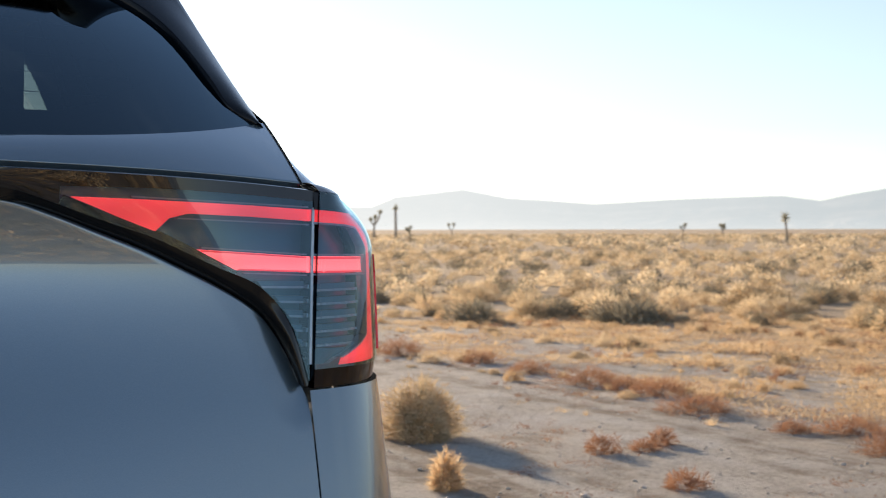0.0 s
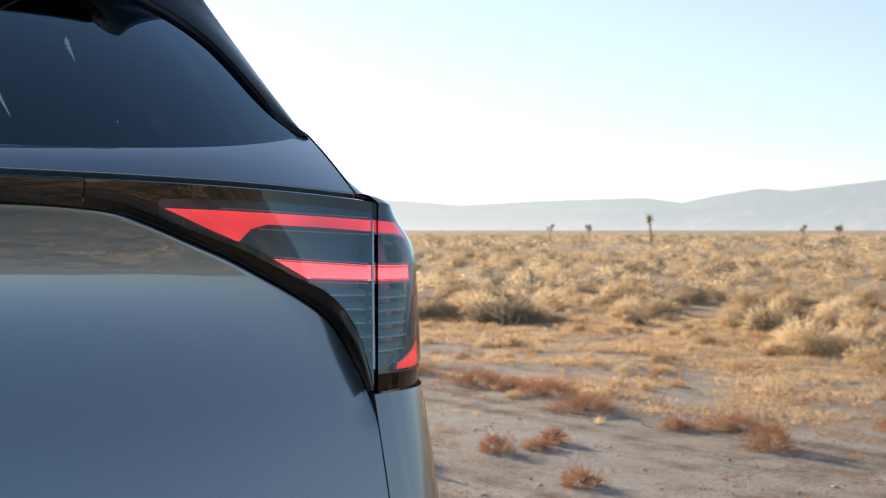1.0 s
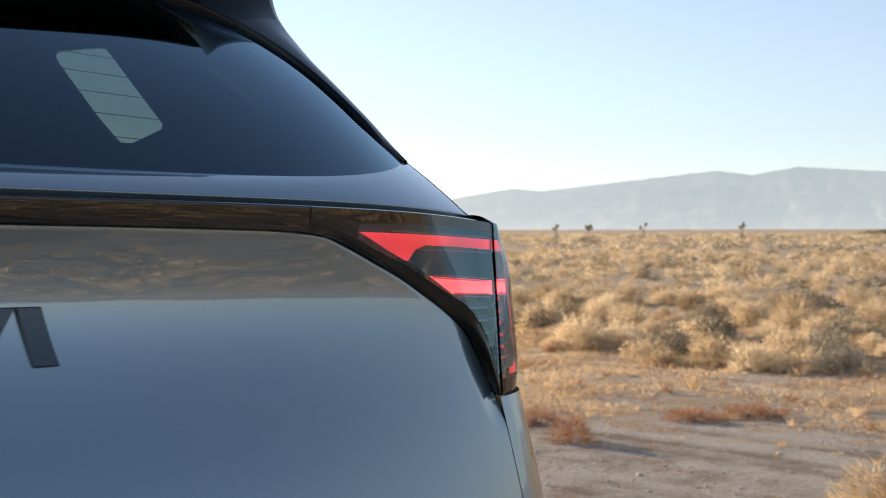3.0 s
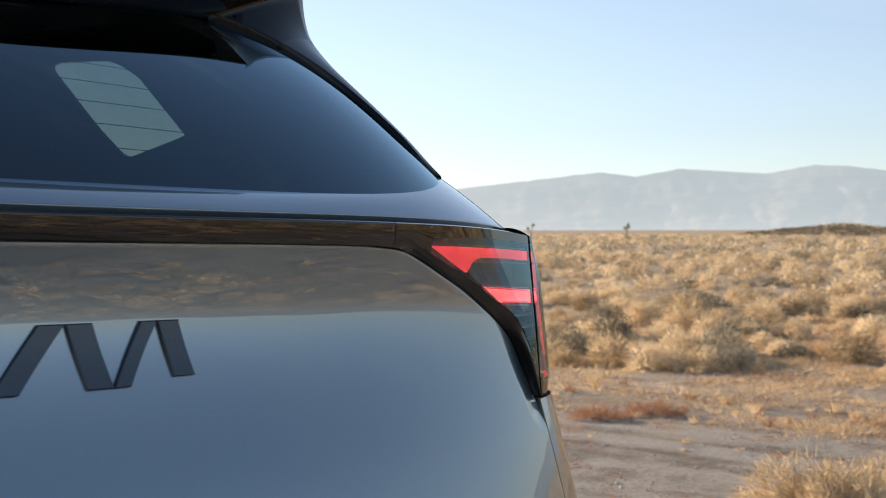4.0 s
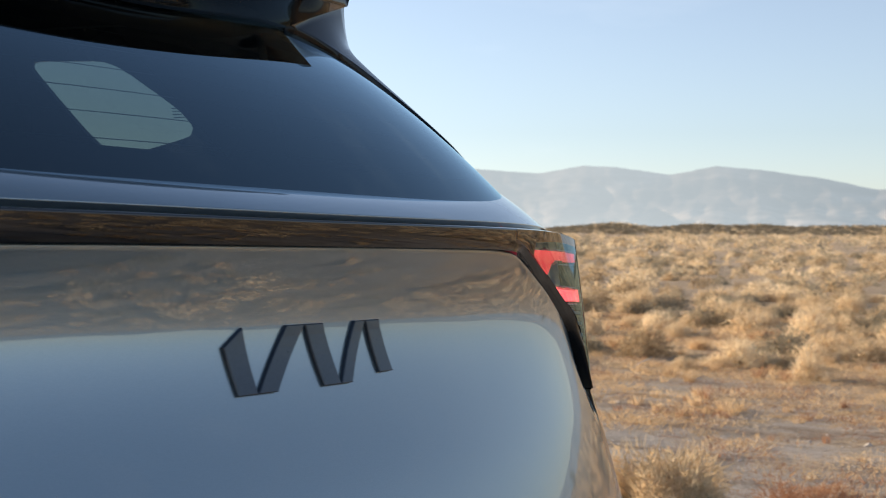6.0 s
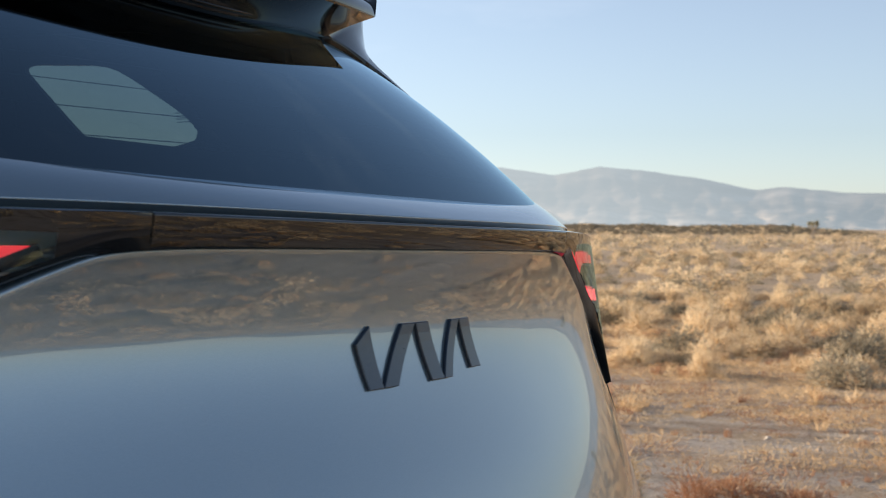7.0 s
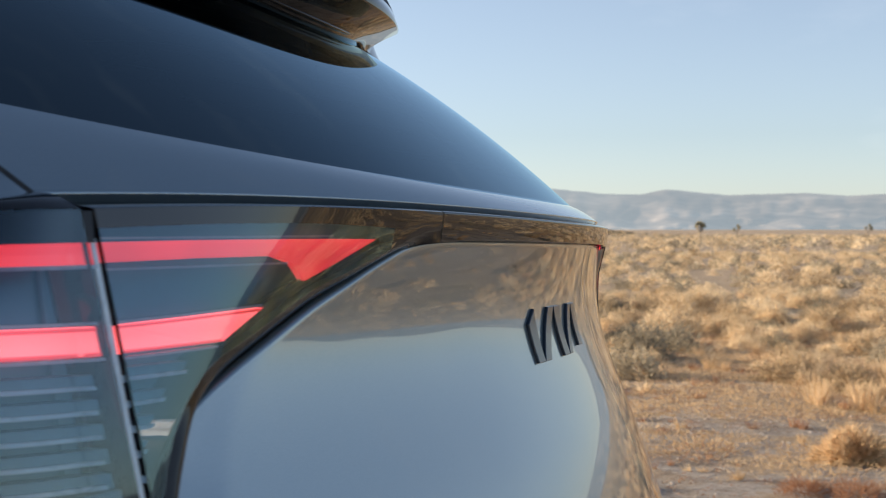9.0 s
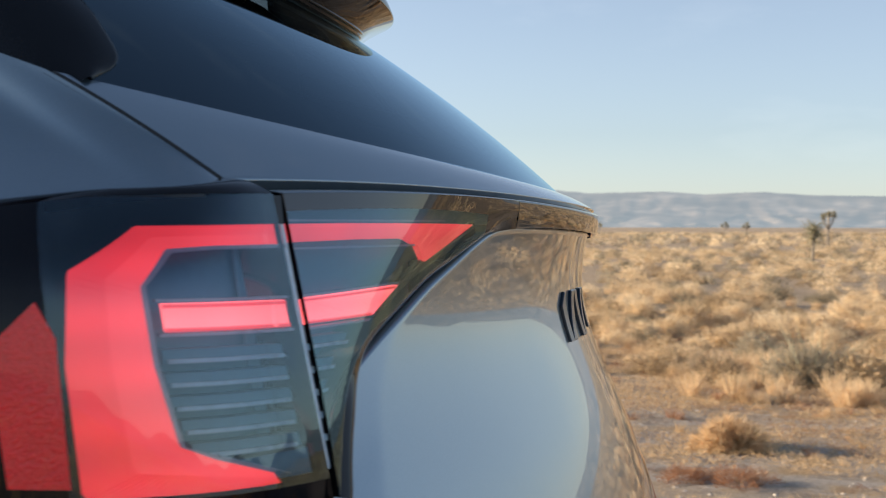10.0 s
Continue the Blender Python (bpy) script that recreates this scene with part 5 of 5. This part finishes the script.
for i, (b, r, cx, cy, w, h) in enumerate(((33.9, 10.45, 0.23, -1.31, 0.14, 0.16), (35.8, 10.6, 0.23, -1.31, 0.16, 0.09), (36.5, 10.9, 0.23, -1.31, 0.12, 0.14), (37.5, 9.13, 0.23, -1.31, 0.17, 0.13),
                                          (36.4, 14.1, 0.23, -1.31, 0.34, 0.17), (38.0, 12.9, 0.23, -1.31, 0.36, 0.17), (33.3, 15.2, 0.23, -1.31, 0.42, 0.2), (28.7, 17.4, 0.23, -1.31, 0.30, 0.16), (35.0, 14.7, 0.23, -1.31, 0.30, 0.14),
                                          (25.2, 18.5, 0.23, -1.31, 0.40, 0.22), (30.8, 16.4, 0.23, -1.31, 0.32, 0.15), (41.9, 11.9, 0.23, -1.31, 0.18, 0.11), (46.7, 11.0, 0.0, -1.27, 0.20, 0.24), (45.2, 12.2, 0.0, -1.27, 0.34, 0.12),
                                          (75.7, 9.3, -1.26, -0.60, 0.30, 0.14), (78.5, 9.2, -1.26, -0.60, 0.22, 0.10), (91.2, 9.5, -1.67, -0.20, 0.26, 0.12), (89.0, 9.6, -1.67, -0.20, 0.22, 0.1), (53.5, 12.5, -0.33, -1.16, 0.3, 0.12),
                                          (57.5, 13.2, -0.74, -0.99, 0.34, 0.14), (73.5, 8.9, -1.17, -0.66, 0.2, 0.18))):
    x, y = spot(b, r, cx, cy)
    bush("rust_bush", x, y, w, h, int(500 + 2600 * w), 1.0, RUST, "low rust-brown dry bush on bare soil", "bush", 0.5, 0.0028, 40 + i, "rust-brown bushes on the soil")


def stick():
    bm = bmesh.new()
    a, b = Vector((0, 0, 0.0)), Vector((0.42, -0.1, 0.16))
    rings = []
    for k in range(6):
        p = a.lerp(b, k / 5) + Vector((0, 0, 0.02 * math.sin(k)))
        r = 0.012 * (1 - k / 8)
        rings.append([bm.verts.new(p + Vector((0, math.cos(t), math.sin(t))) * r) for t in (0, 1.26, 2.5, 3.77, 5.0)])
    for p, q in zip(rings, rings[1:]):
        for k in range(5):
            bm.faces.new((p[k], p[(k + 1) % 5], q[(k + 1) % 5], q[k]))
    ob = part("stick", bm, STONE, None)
    ob.location = (14.68, 6.21, ground_height(14.68, 6.21))
    tagged(ob, "pale bleached dry stick lying on straw", "stick")


stick()


# ---- stones on the bare track ----
def pebbles():
    R = np.random.default_rng(21)
    ico = bmesh.new()
    bmesh.ops.create_icosphere(ico, subdivisions=1, radius=1)
    base = np.array([v.co[:] for v in ico.verts])
    tri = np.array([[v.index for v in f.verts] for f in ico.faces])
    ico.free()
    vs, fs, n = [], [], 0
    for _ in range(9500):
        x, y = R.uniform(2.6, 12.5), R.uniform(-2.5, 16)
        if R.uniform() > 1.1 - 0.05 * y:
            continue
        s = 0.004 + 0.012 * R.uniform() ** 3 + (0.010 if R.uniform() < 0.03 else 0)
        v = base * (1 + R.normal(0, 0.18, base.shape)) * [s * R.uniform(0.8, 1.6), s, s * 0.6]
        a = R.uniform(0, 6.28)
        c, q = math.cos(a), math.sin(a)
        v = np.stack([v[:, 0] * c - v[:, 1] * q, v[:, 0] * q + v[:, 1] * c, v[:, 2]], 1)
        vs.append(v + [x, y, ground_height(x, y) + s * 0.2])
        fs.append(tri + n)
        n += len(v)
    me = raw_mesh("gravel", np.concatenate(vs), np.concatenate(fs), STONE, np.zeros(n))
    tagged(new("gravel", me), "scattered pale gravel on bare soil", "gravel", kind="stuff")


pebbles()


# ---- Joshua trees along the horizon ----
def limb(bm, points, radii, sides=7):
    rings = []
    for p, r in zip(points, radii):
        rings.append([bm.verts.new(Vector(p) + Vector((math.cos(2 * math.pi * k / sides), math.sin(2 * math.pi * k / sides), 0)) * r * (1 + 0.12 * math.sin(k * 5 + p[2] * 9))) for k in range(sides)])
    for a, b in zip(rings, rings[1:]):
        for k in range(sides):
            bm.faces.new((a[k], a[(k + 1) % sides], b[(k + 1) % sides], b[k]))
    bm.faces.new(rings[-1])


def joshua_tree(bearing, reach, height, branches, seed, cx=-0.8, cy=-0.9, head=0.5, label=""):
    R = random.Random(seed)
    x, y = spot(bearing, reach, cx, cy)
    tree = new("joshua_tree")
    tree.location = (x, y, ground_height(x, y))
    tagged(tree, label or "shaggy Joshua tree with spiky leaf heads", "tree", group="Joshua trees on the horizon")
    bm = bmesh.new()
    fork = height * R.uniform(0.45, 0.65) if branches > 1 else height - head * 0.7
    lean_x = R.uniform(-0.12, 0.12) * height
    limb(bm, [(lean_x * k * k, 0, fork * k) for k in (0, 0.33, 0.66, 1)], [height * 0.05, height * 0.04, height * 0.036, height * 0.034])
    heads = []
    for i in range(branches):
        a = 2 * math.pi * i / branches + R.uniform(-0.5, 0.5)
        out = height * R.uniform(0.10, 0.22) if branches > 1 else 0.02
        top = height - head * 0.6 - (R.uniform(0, 0.25) * height if i and branches > 1 else 0)
        tip = Vector((lean_x + out * math.cos(a), out * math.sin(a), max(fork + 0.05, top)))
        foot = Vector((lean_x, 0, fork - 0.05))
        mid = foot.lerp(tip, 0.5) + Vector((math.cos(a), math.sin(a), 0)) * out * 0.3
        limb(bm, [foot, mid, tip], [height * 0.032, height * 0.028, height * 0.024])
        heads.append(tip)
    part("trunk", bm, BARK, tree, "shaggy brown trunk", True)
    G = np.random.default_rng(seed)
    for tip in heads:
        n = 90
        d = G.normal(0, 1, (n, 3))
        d[:, 2] += 0.15
        d /= np.linalg.norm(d, axis=1)[:, None]
        root = np.array(tip) + d * 0.06 + np.stack([0 * d[:, 0], 0 * d[:, 0], G.uniform(-0.5, 0.4, n) * head], 1)
        side = np.cross(d, G.normal(0, 1, (n, 3)))
        side /= np.linalg.norm(side, axis=1)[:, None]
        v = np.stack([root - side * 0.05, root + side * 0.05, root + d * head * G.uniform(0.6, 1.1, n)[:, None]], 1).reshape(-1, 3)
        me = raw_mesh("leaf_head", v, np.arange(3 * n).reshape(-1, 3), YUCCA, np.repeat(G.uniform(0, 0.6, n), 3))
        ob = new("leaf_head", me)
        ob.parent = tree


def tall(top_y, reach):
    return 1.78 + (406 - top_y) / 2343 * reach


for i, (b, r, top, n, hd) in enumerate(((24.4, 200, 363, 3, 0.6), (25.35, 200, 354, 1, 0.7), (26.0, 190, 391, 3, 0.6), (27.8, 210, 385, 2, 0.6), (37.6, 230, 387, 3, 0.6), (39.3, 230, 388, 4, 0.7), (42.0, 170, 371, 1, 1.0), (48.2, 220, 389, 3, 0.7),
                                        (49.6, 220, 389, 4, 0.7), (52.0, 210, 385, 2, 0.6), (56.1, 210, 385, 3, 0.6), (78.2, 200, 379, 5, 0.7), (77.4, 230, 388, 2, 0.6), (83.4, 160, 377, 5, 0.6), (85.0, 220, 389, 3, 0.6), (90.3, 220, 388, 3, 0.6),
                                        (94.4, 120, 368, 3, 0.42), (91.2, 200, 388, 3, 0.6))):
    joshua_tree(b, r, max(1.1, tall(top, r) * (0.85 if top < 375 else 0.74)), n, 60 + i, head=hd * (0.8 if top < 375 else 0.55))
joshua_tree(93.6, 72, 2.0, 1, 99, head=0.85, label="single-stemmed yellow-green yucca in the brush")
